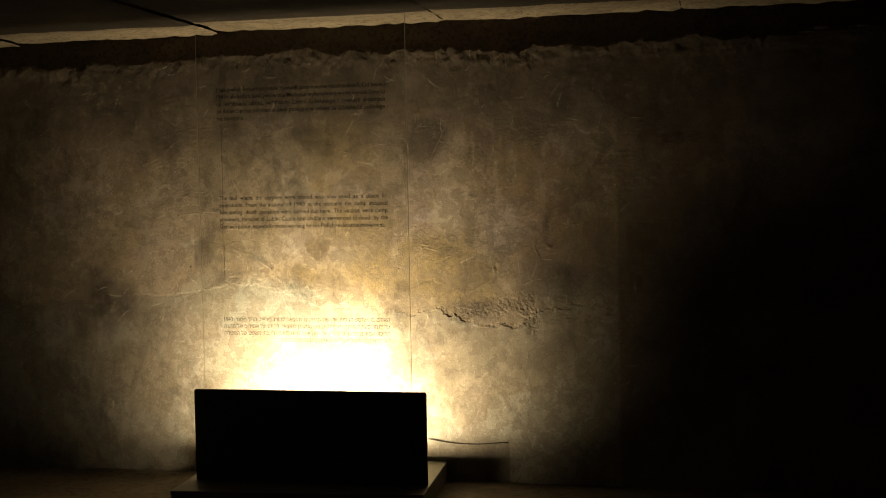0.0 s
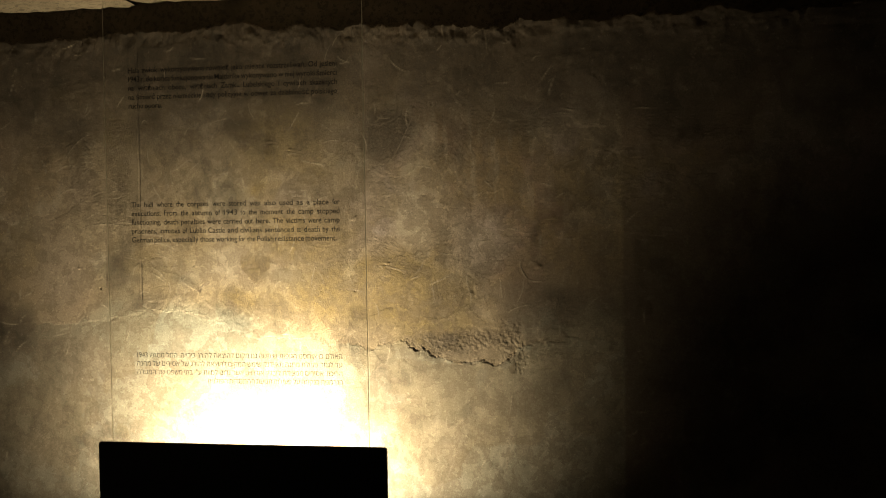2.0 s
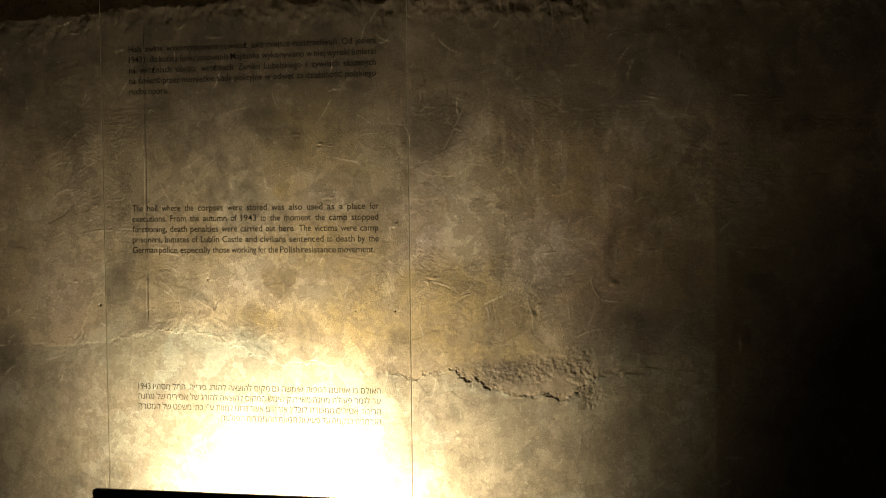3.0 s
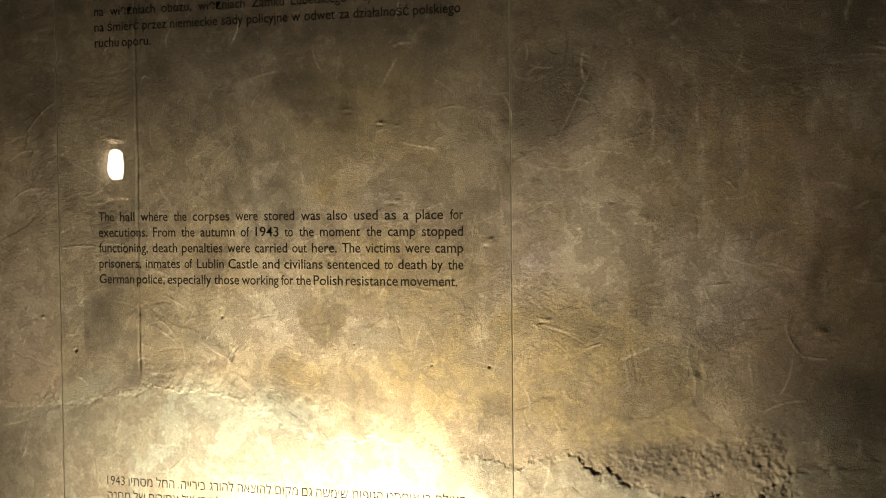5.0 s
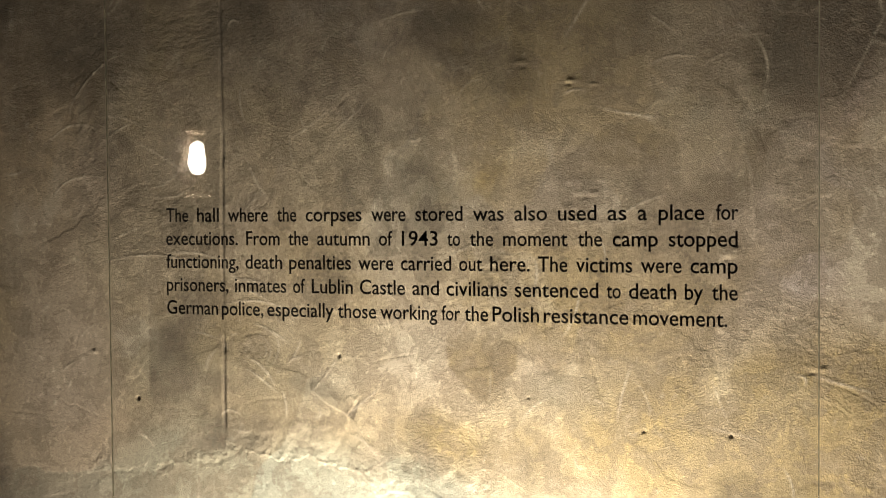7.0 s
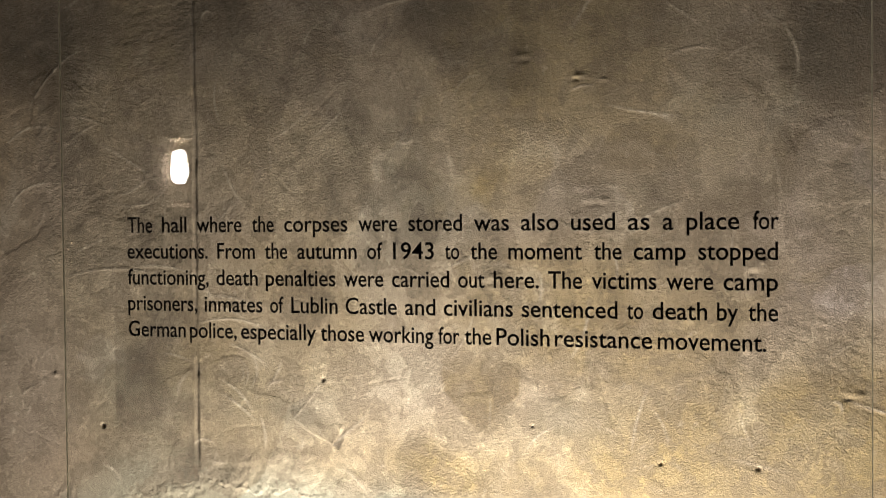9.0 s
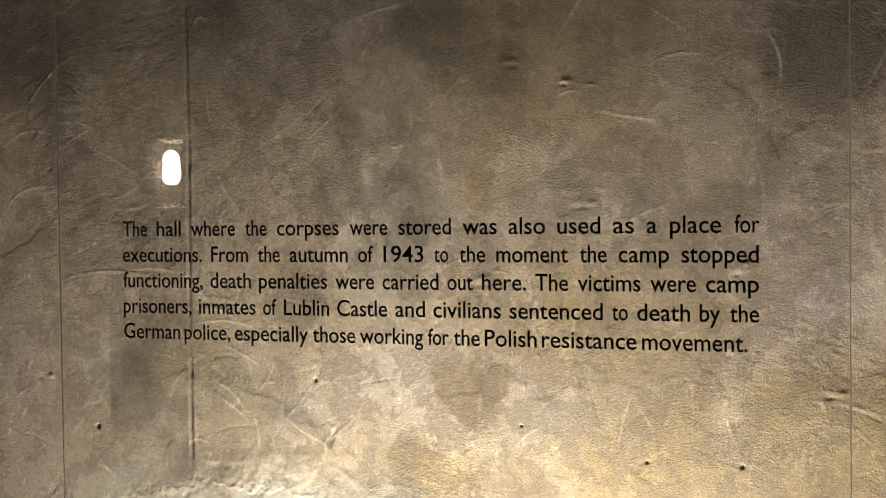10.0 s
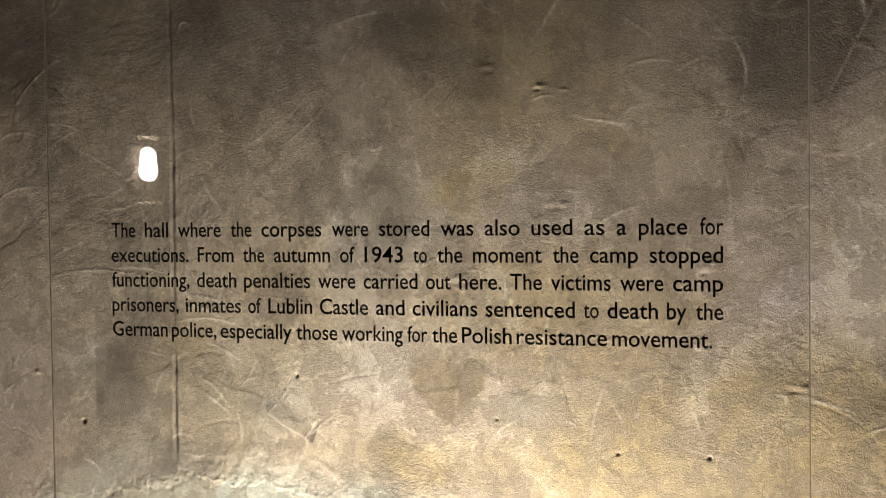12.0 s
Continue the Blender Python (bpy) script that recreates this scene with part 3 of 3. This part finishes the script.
    pale = 0.30 * blob(-3.25, 1.36, 0.35, 0.25, 0.8) + 0.35 * blob(-3.0, 0.85, 0.4, 0.14, 0.8) + 0.45 * blob(-2.60, 0.945, 0.10, 0.035, 0.4) + 0.4 * blob(-1.256, 1.015, 0.09, 0.035, 0.5) + 0.6 * blob(-2.56, 1.11, 0.05, 0.05, 0.5) + 0.3 * blob(-2.45, 1.10, 0.14, 0.04, 0.7) + 0.4 * blob(-1.55, 0.97, 0.2, 0.04, 0.7) + 0.35 * blob(-1.90, 1.27, 0.10, 0.03, 0.6) + 0.25 * blob(-2.5, 1.30, 0.1, 0.05, 0.8) + 0.4 * step(fractal(wx, wz, 0.22, 96), 0.20, 0.40) + 0.5 * blob(-1.68, 1.48, 0.016, 0.010, 0.6) + 0.5 * blob(-1.855, 1.722, 0.05, 0.006, 0.7) + 0.5 * blob(-2.10, 1.47, 0.025, 0.008, 0.7) + 0.4 * blob(-1.95, 1.595, 0.03, 0.008, 0.7) + 0.45 * blob(-1.28, 1.535, 0.03, 0.014, 0.8) + 0.4 * blob(-1.05, 1.49, 0.03, 0.025, 0.8)
    for cx, cz, ln in ((-1.156, 1.85, 0.16), (-1.116, 1.85, 0.10), (-1.036, 1.70, 0.14), (-1.515, 1.93, 0.10), (-1.365, 1.838, 0.05), (-1.27, 1.82, 0.14), (-0.98, 1.85, 0.14), (-1.14, 1.70, 0.15), (-0.86, 1.90, 0.12), (-1.42, 1.95, 0.09), (-1.22, 1.95, 0.15), (-1.60, 1.90, 0.08), (-2.30, 0.75, 0.1), (-3.0, 0.62, 0.2), (-2.92, 0.7, 0.15), (-3.12, 0.55, 0.15), (-2.82, 1.52, 0.10), (-2.36, 1.55, 0.12), (-1.66, 1.62, 0.10)):
        pale = pale + 0.62 * blob(cx, cz, 0.011, ln * 0.5, 0.8, 0.35)
    pale = pale + 0.5 * blob(-1.42, 1.86, 0.012, 0.035, 0.7) + 0.45 * blob(-1.45, 1.80, 0.010, 0.04, 0.7)
    # east of the joint some of the lamp's falloff is put into the colour
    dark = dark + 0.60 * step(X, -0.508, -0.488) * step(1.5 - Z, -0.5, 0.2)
    tan = 0.6 * step(fractal(wx, wz, 0.5, 97), 0.09, 0.12) * (0.4 + 0.6 * breakup)
    # a lozenge of bare tan undercoat and a floated dome-shaped patch
    edge = 0.012 * fractal(X, Z, 0.04, 98, 4)
    lozenge = step(Z - 1.197 - 0.90 * np.abs(X + 2.144) - edge, 0.0, 0.006) * (1 - step(Z, 1.285, 1.35)) * (1 - step(np.abs(X + 2.144) + edge, 0.066, 0.078))
    dome = step(1 - ((X + 1.865 + edge) / 0.066) ** 2 - ((Z - 1.665 + edge) / 0.055) ** 2, 0.0, 0.10) * step(Z, 1.60, 1.66)
    tan = np.maximum(tan, np.maximum(1.0 * lozenge, 0.75 * dome))
    drips = 0.10 + 0.95 * blob(-1.1, 1.85, 0.55, 0.35, 0.7) + 0.4 * blob(-3.1, 1.75, 0.4, 0.35, 0.7) + 0.6 * blob(-3.0, 0.6, 0.5, 0.35, 0.7) + 0.5 * blob(-1.0, 0.6, 0.35, 0.3, 0.7)
    # washes: overlapping brushed areas, each with a fairly clean edge
    wash = 0.55 + 0 * X
    for seed, size, level, amount in ((400, 0.60, 0.05, -0.17), (401, 0.42, 0.10, 0.12), (402, 0.30, 0.08, -0.15), (403, 0.20, 0.12, 0.10), (404, 0.14, 0.14, -0.13), (405, 0.09, 0.16, -0.10)):
        wash += amount * step(fractal(wx, wz * 0.8, size, seed, 5, 0.5), level, level + 0.07)
    wash -= 0.10 * step(fractal(X, Z * 0.25, 0.06, 406, 4), 0.10, 0.35)
    upward = 0.12 + 0.88 * step(Z, 1.10, 1.34)
    ochre = ochre + 0.50 * upward * step(fractal(wx, wz, 0.32, 410, 5), 0.04, 0.24)
    lilac = lilac + 0.55 * upward * step(fractal(wx, wz, 0.36, 411, 5), 0.04, 0.24)
    pale = pale * (0.25 + 0.75 * upward) + 0.40 * upward * step(fractal(wx, wz, 0.16, 412, 5), 0.10, 0.34) + 0.5 * blob(-2.32, 1.30, 0.09, 0.07, 0.6) + 0.4 * blob(-2.36, 1.62, 0.10, 0.14, 0.8) + 0.4 * blob(-2.62, 1.45, 0.06, 0.05, 0.6) + 0.35 * blob(-2.45, 1.45, 0.35, 0.14, 0.9) + 0.3 * blob(-2.85, 1.45, 0.18, 0.12, 0.8)
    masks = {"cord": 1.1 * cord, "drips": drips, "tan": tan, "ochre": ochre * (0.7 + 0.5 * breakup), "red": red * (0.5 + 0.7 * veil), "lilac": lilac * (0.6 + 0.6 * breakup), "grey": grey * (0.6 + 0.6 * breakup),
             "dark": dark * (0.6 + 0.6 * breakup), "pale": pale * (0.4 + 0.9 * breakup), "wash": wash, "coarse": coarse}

    nz, nx = X.shape
    co = np.stack([X, WALL_Y - H, Z], -1).reshape(-1, 3).astype(np.float32)
    idx = np.arange(nz * nx).reshape(nz, nx)
    quads = np.stack([idx[:-1, :-1], idx[:-1, 1:], idx[1:, 1:], idx[1:, :-1]], -1).reshape(-1).astype(np.int32)
    mesh = bpy.data.meshes.new("plaster")
    n = len(quads) // 4
    mesh.vertices.add(len(co))
    mesh.vertices.foreach_set("co", co.ravel())
    mesh.loops.add(len(quads))
    mesh.loops.foreach_set("vertex_index", quads)
    mesh.polygons.add(n)
    mesh.polygons.foreach_set("loop_start", np.arange(0, 4 * n, 4, dtype=np.int32))
    mesh.polygons.foreach_set("use_smooth", np.ones(n, dtype=bool))
    mesh.update(calc_edges=True)
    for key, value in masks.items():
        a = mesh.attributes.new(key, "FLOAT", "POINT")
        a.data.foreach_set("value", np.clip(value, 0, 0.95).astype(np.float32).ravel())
    mesh.materials.append(PLASTER)
    ob = new("plaster", mesh)
    ob.parent = parent
    return tagged(ob, "cracked and stained brown-grey lime plaster coat")


wall_north = part("wall_north", box((ROOM_W, BACKING_Y, -0.05), (ROOM_E, BACKING_Y + 0.35, CEIL_Z + 0.05)), MASONRY)
tagged(wall_north, "old masonry wall under worn brown-grey plaster", "wall", kind="structure")
plaster_wall(wall_north)


# ---------------------------------------------------------------- floor, ceiling, other walls
def floor_mesh():
    gx, gy = spaced((ROOM_W, -4.3, 0.2), (-4.3, 0.3, 0.03), (0.3, ROOM_E, 0.2)), spaced((ROOM_S, 5.0, 0.3), (5.0, WALL_Y + 0.05, 0.03))
    X, Y = np.meshgrid(gx, gy)
    Zs = 0.006 * fractal(X, Y, 0.5, 200, 4) + 0.004 * fractal(X, Y, 0.09, 201, 3)
    # rubble and crumbs swept up against the wall
    Zs += step(Y, 6.17, 6.30) * (0.012 + 0.016 * fractal(X, Y, 0.08, 202, 3)) * step(-2.6 - X, 0, 0.2)
    bm = bmesh.new()
    vs = [[bm.verts.new((X[j, i], Y[j, i], Zs[j, i])) for i in range(len(gx))] for j in range(len(gy))]
    for j in range(len(gy) - 1):
        for i in range(len(gx) - 1):
            f = bm.faces.new((vs[j][i], vs[j][i + 1], vs[j + 1][i + 1], vs[j + 1][i]))
            f.smooth = True
    return bm


tagged(part("floor", floor_mesh(), FLOORING), "worn dark brown uneven concrete floor", "floor", kind="structure")


def ceiling_mesh():
    """Slabs laid across the room, each a little higher or lower than its neighbour."""
    bm = bmesh.new()
    edges = [ROOM_W, -5.15, -3.92, -2.69, -1.41, -0.16, 1.09, 2.34, ROOM_E]
    drops = [0.030, 0.030, 0.014, 0.0, -0.004, -0.006, 0.0, 0.0]
    for k, (a, b) in enumerate(zip(edges, edges[1:])):
        xs = spaced((a + 0.0015, b - 0.0015, 0.045))
        ys = spaced((ROOM_S, 5.3, 0.6), (5.3, 6.36, 0.035))
        grid = []
        for y in ys:
            row = []
            for x in xs:
                p = Vector((x * 7, y * 7, 3.1 * k))
                edge = min(x - a, b - x)
                z = CEIL_Z - drops[k] - 0.012 * max(0, (y - 6.15) / 0.15) * (0.5 + noise.noise(p * 2.3)) + 0.004 * noise.noise(p) + 0.003 * noise.noise(p * 4) + 0.004 * max(0, 1 - edge / 0.02)
                jag = 0.012 * noise.noise(Vector((0, y * 14, k))) if edge < 0.01 else 0
                row.append(bm.verts.new((x + jag, y, z)))
            grid.append(row)
        for r, s in zip(grid, grid[1:]):
            for i in range(len(xs) - 1):
                bm.faces.new((r[i], s[i], s[i + 1], r[i + 1])).smooth = True
    # the mass over the slabs
    lo, hi = (ROOM_W, ROOM_S, CEIL_Z + 0.03), (ROOM_E, 6.40, CEIL_Z + 0.25)
    top = bmesh.ops.create_cube(bm, size=1)["verts"]
    for v in top:
        for i in range(3):
            v.co[i] = lo[i] + (v.co[i] + 0.5) * (hi[i] - lo[i])
    return bm


# near-black copy for the ceiling's unlit front, its shade put into the colour
SHADED = concrete_material("shaded_ceiling_concrete", (0.022, 0.018, 0.013), (0.045, 0.037, 0.027), 4.0, 0.004)
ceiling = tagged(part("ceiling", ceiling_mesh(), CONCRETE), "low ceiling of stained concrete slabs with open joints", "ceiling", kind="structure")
ceiling.data.materials.append(SHADED)
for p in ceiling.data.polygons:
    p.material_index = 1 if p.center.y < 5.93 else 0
for name, lo, hi in (("wall_west", (ROOM_W - 0.3, ROOM_S - 0.3, -0.05), (ROOM_W, BACKING_Y + 0.35, CEIL_Z + 0.25)),
                     ("wall_east", (ROOM_E, ROOM_S - 0.3, -0.05), (ROOM_E + 0.3, BACKING_Y + 0.35, CEIL_Z + 0.25)),
                     ("wall_south", (ROOM_W, ROOM_S - 0.3, -0.05), (ROOM_E, ROOM_S, CEIL_Z + 0.25))):
    tagged(part(name, box(lo, hi), SIDE_WALL), "plain brown plastered wall of the dark hall", "wall", kind="structure")


# ---------------------------------------------------------------- the low base under screen, glass and lamp
def base_board():
    top = new("display_base")
    top.matrix_world = pose(-2.035, 5.87, 0.002, 0, 0, 4.0)
    tagged(top, "low grey painted plinth lit from behind the black screen", "plinth")
    x0, x1, y0, y1 = -0.655, 0.628, -0.40, 0.40
    part("top_board", box((x0, y0, BASE_Z - 0.018), (x1, y1, BASE_Z), 0.003), BASE_BOARD, top)
    for y in (y0 + 0.003, y1 - 0.021):
        part("long_board", box((x0 + 0.003, y, 0.0), (x1 - 0.003, y + 0.018, BASE_Z - 0.0185), 0.002), BASE_BOARD, top)
    for x in (x0 + 0.003, x1 - 0.021):
        part("end_board", box((x, y0 + 0.0215, 0.0), (x + 0.018, y1 - 0.0215, BASE_Z - 0.0185), 0.002), BASE_BOARD, top)
    return top


base_board()


# ---------------------------------------------------------------- black screen in front of the lamp
def lamp_screen():
    top = new("lamp_screen")
    top.location = (-2.020, 5.70, BASE_Z + 0.002)
    tagged(top, "matt black metal screen hiding a floodlight on the plinth", "screen")
    w, h = 0.616, 0.469
    bm = bmesh.new()
    outline = []
    r = 0.012
    for cx, cz, a0 in ((w - r, h - r, 0), (-w + r, h - r, 90)):
        outline += [(cx + r * math.cos(radians(a0 + a)), cz + r * math.sin(radians(a0 + a))) for a in range(0, 91, 15)]
    outline += [(-w, 0), (w, 0)]
    front = [bm.verts.new((x, 0, z)) for x, z in outline]
    back = [bm.verts.new((x, 0.012, z)) for x, z in outline]
    bm.faces.new(front[::-1])
    bm.faces.new(back)
    for i in range(len(outline)):
        k = (i + 1) % len(outline)
        bm.faces.new((front[i], front[k], back[k], back[i]))
    bmesh.ops.recalc_face_normals(bm, faces=bm.faces[:])
    part("front_panel", bm, BLACK_METAL, top)
    for s in (-1, 1):
        x = s * (w - 0.05)
        part("foot_bracket", box((x - 0.02, 0.0125, 0.0), (x + 0.02, 0.055, 0.006), 0.002), BLACK_METAL, top)
    return top


lamp_screen()


# ---------------------------------------------------------------- the floodlight behind the screen
def floodlight():
    top = new("floodlight")
    top.location = (-2.05, 5.86, BASE_Z + 0.006)
    tagged(top, "lit dark metal floodlight aimed up at the plaster, with added beam-blocking trough", "lamp")
    # unseen trough, open to the wall and upwards, added to cut the beam
    part("back_blocker", box((-0.427, -0.045, 0.035), (0.427, -0.03, 0.38), 0.003), HOUSING, top)
    part("floor_blocker", box((-0.427, -0.0295, 0.035), (0.427, 0.13, 0.05), 0.003), HOUSING, top)
    part("front_blocker", box((-0.427, 0.1305, 0.035), (0.427, 0.14, 0.108), 0.003), HOUSING, top)
    for s in (-1, 1):
        reach = 0.118 if s > 0 else 0.084
        part("side_blocker", box((s * 0.4345 - 0.007, -0.045, 0.035), (s * 0.4345 + 0.007, reach, 0.400), 0.003), HOUSING, top)
        part("foot", box((s * 0.3 - 0.03, -0.03, 0.0), (s * 0.3 + 0.03, 0.12, 0.0345), 0.004), HOUSING, top)
    return top


floodlight()
cord = [(-1.535 + 0.40 * s, 6.276, 0.233 - 0.075 * s * (1 - s) - 0.012 * s) for s in (k / 20 for k in range(21))]
cord += [(-1.112, 6.280, 0.218), (-1.10, 6.292, 0.2175), (-1.092, 6.310, 0.217)]
tagged(smooth(part("power_cable", tube(cord, 0.0025), RUBBER)), "thin black rubber cable slung along the plaster", "cable")


# ---------------------------------------------------------------- glass panel with its lettering
ENGLISH = ["The hall where the corpses were stored was also used as a place for",
           "executions. From the autumn of 1943 to the moment the camp stopped",
           "functioning, death penalties were carried out here. The victims were camp",
           "prisoners, inmates of Lublin Castle and civilians sentenced to death by the",
           "German police, especially those working for the Polish resistance movement."]
POLISH = ["Hala zwłok wykorzystywana również jako miejsce rozstrzeliwań. Od jesieni",
          "1943 r. do końca funkcjonowania Majdanka wykonywano w niej wyroki śmierci",
          "na więźniach obozu, więźniach Zamku Lubelskiego i cywilach skazanych",
          "na śmierć przez niemieckie sądy policyjne w odwet za działalność polskiego",
          "ruchu oporu."]
HEBREW = ["האולם בו אוחסנו הגופות שימשה גם מקום להוצאה להורג בירייה. החל מסתיו 1943",
          "עד לגמר פעולת מחנה מאיידנק שימש המקום להוצאה להורג של אסירים של מחנה",
          "הריכוז. אסירים ממצודת לובלין אזרחים אשר נדונו למוות ע\"י בתי משפט של המטרה",
          "הגרמנית כנקמה על פעילות תנועת ההתנגדות הפולנית"]
LETTER = 0.0315      # letter size in metres
# where each English word begins, the line's right end, and the line's gap between words, in millimetres from the first letter
WORD_STARTS = [((1, 57, 112, 198, 247, 356, 427, 517, 580, 645, 717, 760, 789, 868, 898), 16.0),
               ((0, 144, 217, 266, 368, 405, 477, 512, 563, 674, 724, 803, 897), 15.1),
               ((0, 142, 218, 334, 403, 495, 543, 615, 671, 764, 833, 897), 12.3),
               ((0, 123, 224, 256, 336, 421, 475, 580, 715, 747, 825, 862, 897), 11.7),
               ((0, 99, 179, 299, 369, 467, 503, 546, 623, 753, 883), 6.8)]


def filled(me):
    """A flat mesh from the outlines of a word: what lies inside an odd number of outlines is solid."""
    points = [v.co.xy for v in me.vertices]
    edges = [tuple(e.vertices) for e in me.edges]
    out = delaunay_2d_cdt(points, edges, [], 0, 1e-6)
    faces = []
    for f in out[2]:
        cx, cy = sum(out[0][i].x for i in f) / len(f), sum(out[0][i].y for i in f) / len(f)
        inside = False
        for a, b in edges:
            p, q = points[a], points[b]
            if (p.y > cy) != (q.y > cy) and cx < p.x + (cy - p.y) / (q.y - p.y) * (q.x - p.x):
                inside = not inside
        if inside:
            faces.append(list(f))
    flat = bpy.data.meshes.new("word")
    flat.from_pydata([(p.x, p.y, 0.006) for p in out[0]], [], faces)
    bpy.data.meshes.remove(me)
    return flat


def letters(bm):
    """The single letters of a word; a dot stays with the stem under it."""
    left, groups = set(bm.verts), []
    while left:
        todo = [left.pop()]
        found = set(todo)
        while todo:
            for e in todo.pop().link_edges:
                for v in e.verts:
                    if v in left:
                        left.discard(v)
                        found.add(v)
                        todo.append(v)
        a, b = min(v.co.x for v in found), max(v.co.x for v in found)
        groups.append([a, b, found])
    groups.sort(key=lambda g: g[0] - g[1])
    joined = []
    for a, b, found in groups:
        home = next((g for g in joined if min(b, g[1]) - max(a, g[0]) > 0.6 * (b - a)), None)
        if home:
            home[2] |= found
        else:
            joined.append([a, b, found])
    for a, b, found in joined:
        single, made = bmesh.new(), {}
        for v in bm.verts:
            if v in found:
                made[v] = single.verts.new(v.co)
        for f in bm.faces:
            if f.verts[0] in found:
                single.faces.new([made[v] for v in f.verts])
        yield single


def glass_panel():
    top = new("glass_panel")
    top.location = ((GLASS_X0 + GLASS_X1) / 2, GLASS_Y, BASE_Z + 0.002)
    tagged(top, "tall clear glass panel printed with black text in three languages", "glass panel")
    half = (GLASS_X1 - GLASS_X0) / 2
    pane = part("pane", box((-half, 0.0, 0.0), (half, 0.006, CEIL_Z - BASE_Z - 0.03), 0.0012, 1), PANE, top)
    pane.data.materials.append(PANE_EDGE)
    for p in pane.data.polygons:
        p.material_index = 0 if abs(p.normal.y) > 0.9 else 1
    pane.visible_shadow = False
    # every word set by itself, so that the lines can be spread to full measure
    jobs = []
    for block, first, pitch, right_to_left, x0, x1 in ((POLISH, 2.104, 0.0367, False, -2.498, -1.601), (ENGLISH, 1.5475, 0.0366, False, -2.496, -1.600), (HEBREW, 0.921, 0.0352, True, -2.487, -1.600)):
        for k, line in enumerate(block):
            words = line.split(" ")
            if right_to_left:
                words = [w if w.isdigit() else w[::-1] for w in words][::-1]
            obs = []
            for w in words:
                c = bpy.data.curves.new("word", "FONT")
                c.body, c.size, c.extrude, c.offset, c.resolution_u, c.fill_mode = w, 1.0, 0.0 if right_to_left else 0.006, 0.009, 4, "NONE" if right_to_left else "FRONT"
                obs.append(new("word", c))
            jobs.append((block is HEBREW, k if block is ENGLISH else None, k == len(block) - 1, first - k * pitch, x0, x1, obs))
    graph = bpy.context.evaluated_depsgraph_get()
    graph.update()
    for hebrew, row, last, z, x0, x1, obs in jobs:
        squeeze = LETTER * (SQUEEZE_HEBREW if hebrew else SQUEEZE)
        meshes = [bpy.data.meshes.new_from_object(o.evaluated_get(graph)) for o in obs]
        if hebrew:
            meshes = [filled(me) for me in meshes]
        spans = []
        for me in meshes:
            xs = np.empty(len(me.vertices) * 3, dtype=np.float32)
            me.vertices.foreach_get("co", xs)
            spans.append((xs[0::3].min() * squeeze, xs[0::3].max() * squeeze))
        widths = sum(b - a for a, b in spans)
        gap = (x1 - x0 - widths) / max(1, len(spans) - 1)
        if last:
            gap = 0.0072
            if hebrew:
                x0 = x1 - widths - gap * (len(spans) - 1)
        if last and not hebrew and len(spans) > 3:
            gap = (x1 - 0.022 - x0 - widths) / (len(spans) - 1)
        x, line = x0, bmesh.new()
        for k, (me, (a, b)) in enumerate(zip(meshes, spans)):
            stretch = 1.0
            if row is not None:
                starts, space = WORD_STARTS[row]
                x = -2.497 + 0.001 * starts[k]
                stretch = 0.001 * (starts[k + 1] - starts[k] - (space if k < len(meshes) - 1 else 0)) / (b - a)
            bm = bmesh.new()
            bm.from_mesh(me)
            for v in bm.verts:
                v.co = Vector(((v.co.x * squeeze - a) * stretch + x - top.location.x, -0.0006 + v.co.z * LETTER, v.co.y * LETTER + z - top.location.z))
            x += b - a + gap
            bpy.data.meshes.remove(me)
            if row is not None:
                for letter in letters(bm):
                    part("printed_letter", letter, INK, top)
            else:
                spare = bpy.data.meshes.new("word")
                bm.to_mesh(spare)
                line.from_mesh(spare)
                bpy.data.meshes.remove(spare)
            bm.free()
        if row is None:
            tagged(part("printed_line", line, INK, top), kind="stuff")
        else:
            line.free()
        for o in obs:
            c = o.data
            bpy.data.objects.remove(o)
            bpy.data.curves.remove(c)
    return top


SQUEEZE, SQUEEZE_HEBREW = 0.913, 0.862
glass_panel()


# ---------------------------------------------------------------- the lamp on the west wall, seen mirrored in the glass
def wall_lamp():
    top = new("wall_lamp")
    top.location = (ROOM_W + 0.01, -0.307, 1.855)
    top.rotation_euler = (0, 0, radians(-50))
    tagged(top, "lit oblong wall lamp with opal glass and cream backplate", "lamp")
    part("wall_bracket", box((-0.02, -0.2, -0.03), (0.02, 0.0, 0.03), 0.003), HOUSING, top)
    part("backplate", box((-0.100, -0.012, -0.235), (0.100, 0.0, 0.235), 0.003), PLATE, top)
    for s, name in ((1, "top_cove"), (-1, "bottom_cove")):
        bm = bmesh.new()
        rows = []
        for k in range(7):
            a = radians(15 * k)
            y, z = 0.001 + (0.055 if s > 0 else 0.085) * k / 6, s * ((0.200 if s > 0 else 0.205) + (0.026 if s > 0 else 0.022) * k / 6)
            rows.append([bm.verts.new((x, y + d, z + s * d)) for d in (0, 0.004) for x in (-0.10, 0.10)])
        for r, q in zip(rows, rows[1:]):
            bm.faces.new((r[0], r[1], q[1], q[0]))
            bm.faces.new((r[2], q[2], q[3], r[3]))
        bmesh.ops.recalc_face_normals(bm, faces=bm.faces[:])
        part(name, bm, ENAMEL, top)
    profile = [(0.012, -0.124), (0.038, -0.117), (0.060, -0.095), (0.071, -0.060), (0.072, -0.025), (0.064, 0.020), (0.062, 0.070), (0.054, 0.098), (0.036, 0.116), (0.012, 0.124)]
    bulb = smooth(part("opal_glass", lathe(profile), BULB, top))
    bulb.location = (0, 0.085, 0.038)
    bulb.scale = (0.86, 0.86, 0.92)
    return top


wall_lamp()
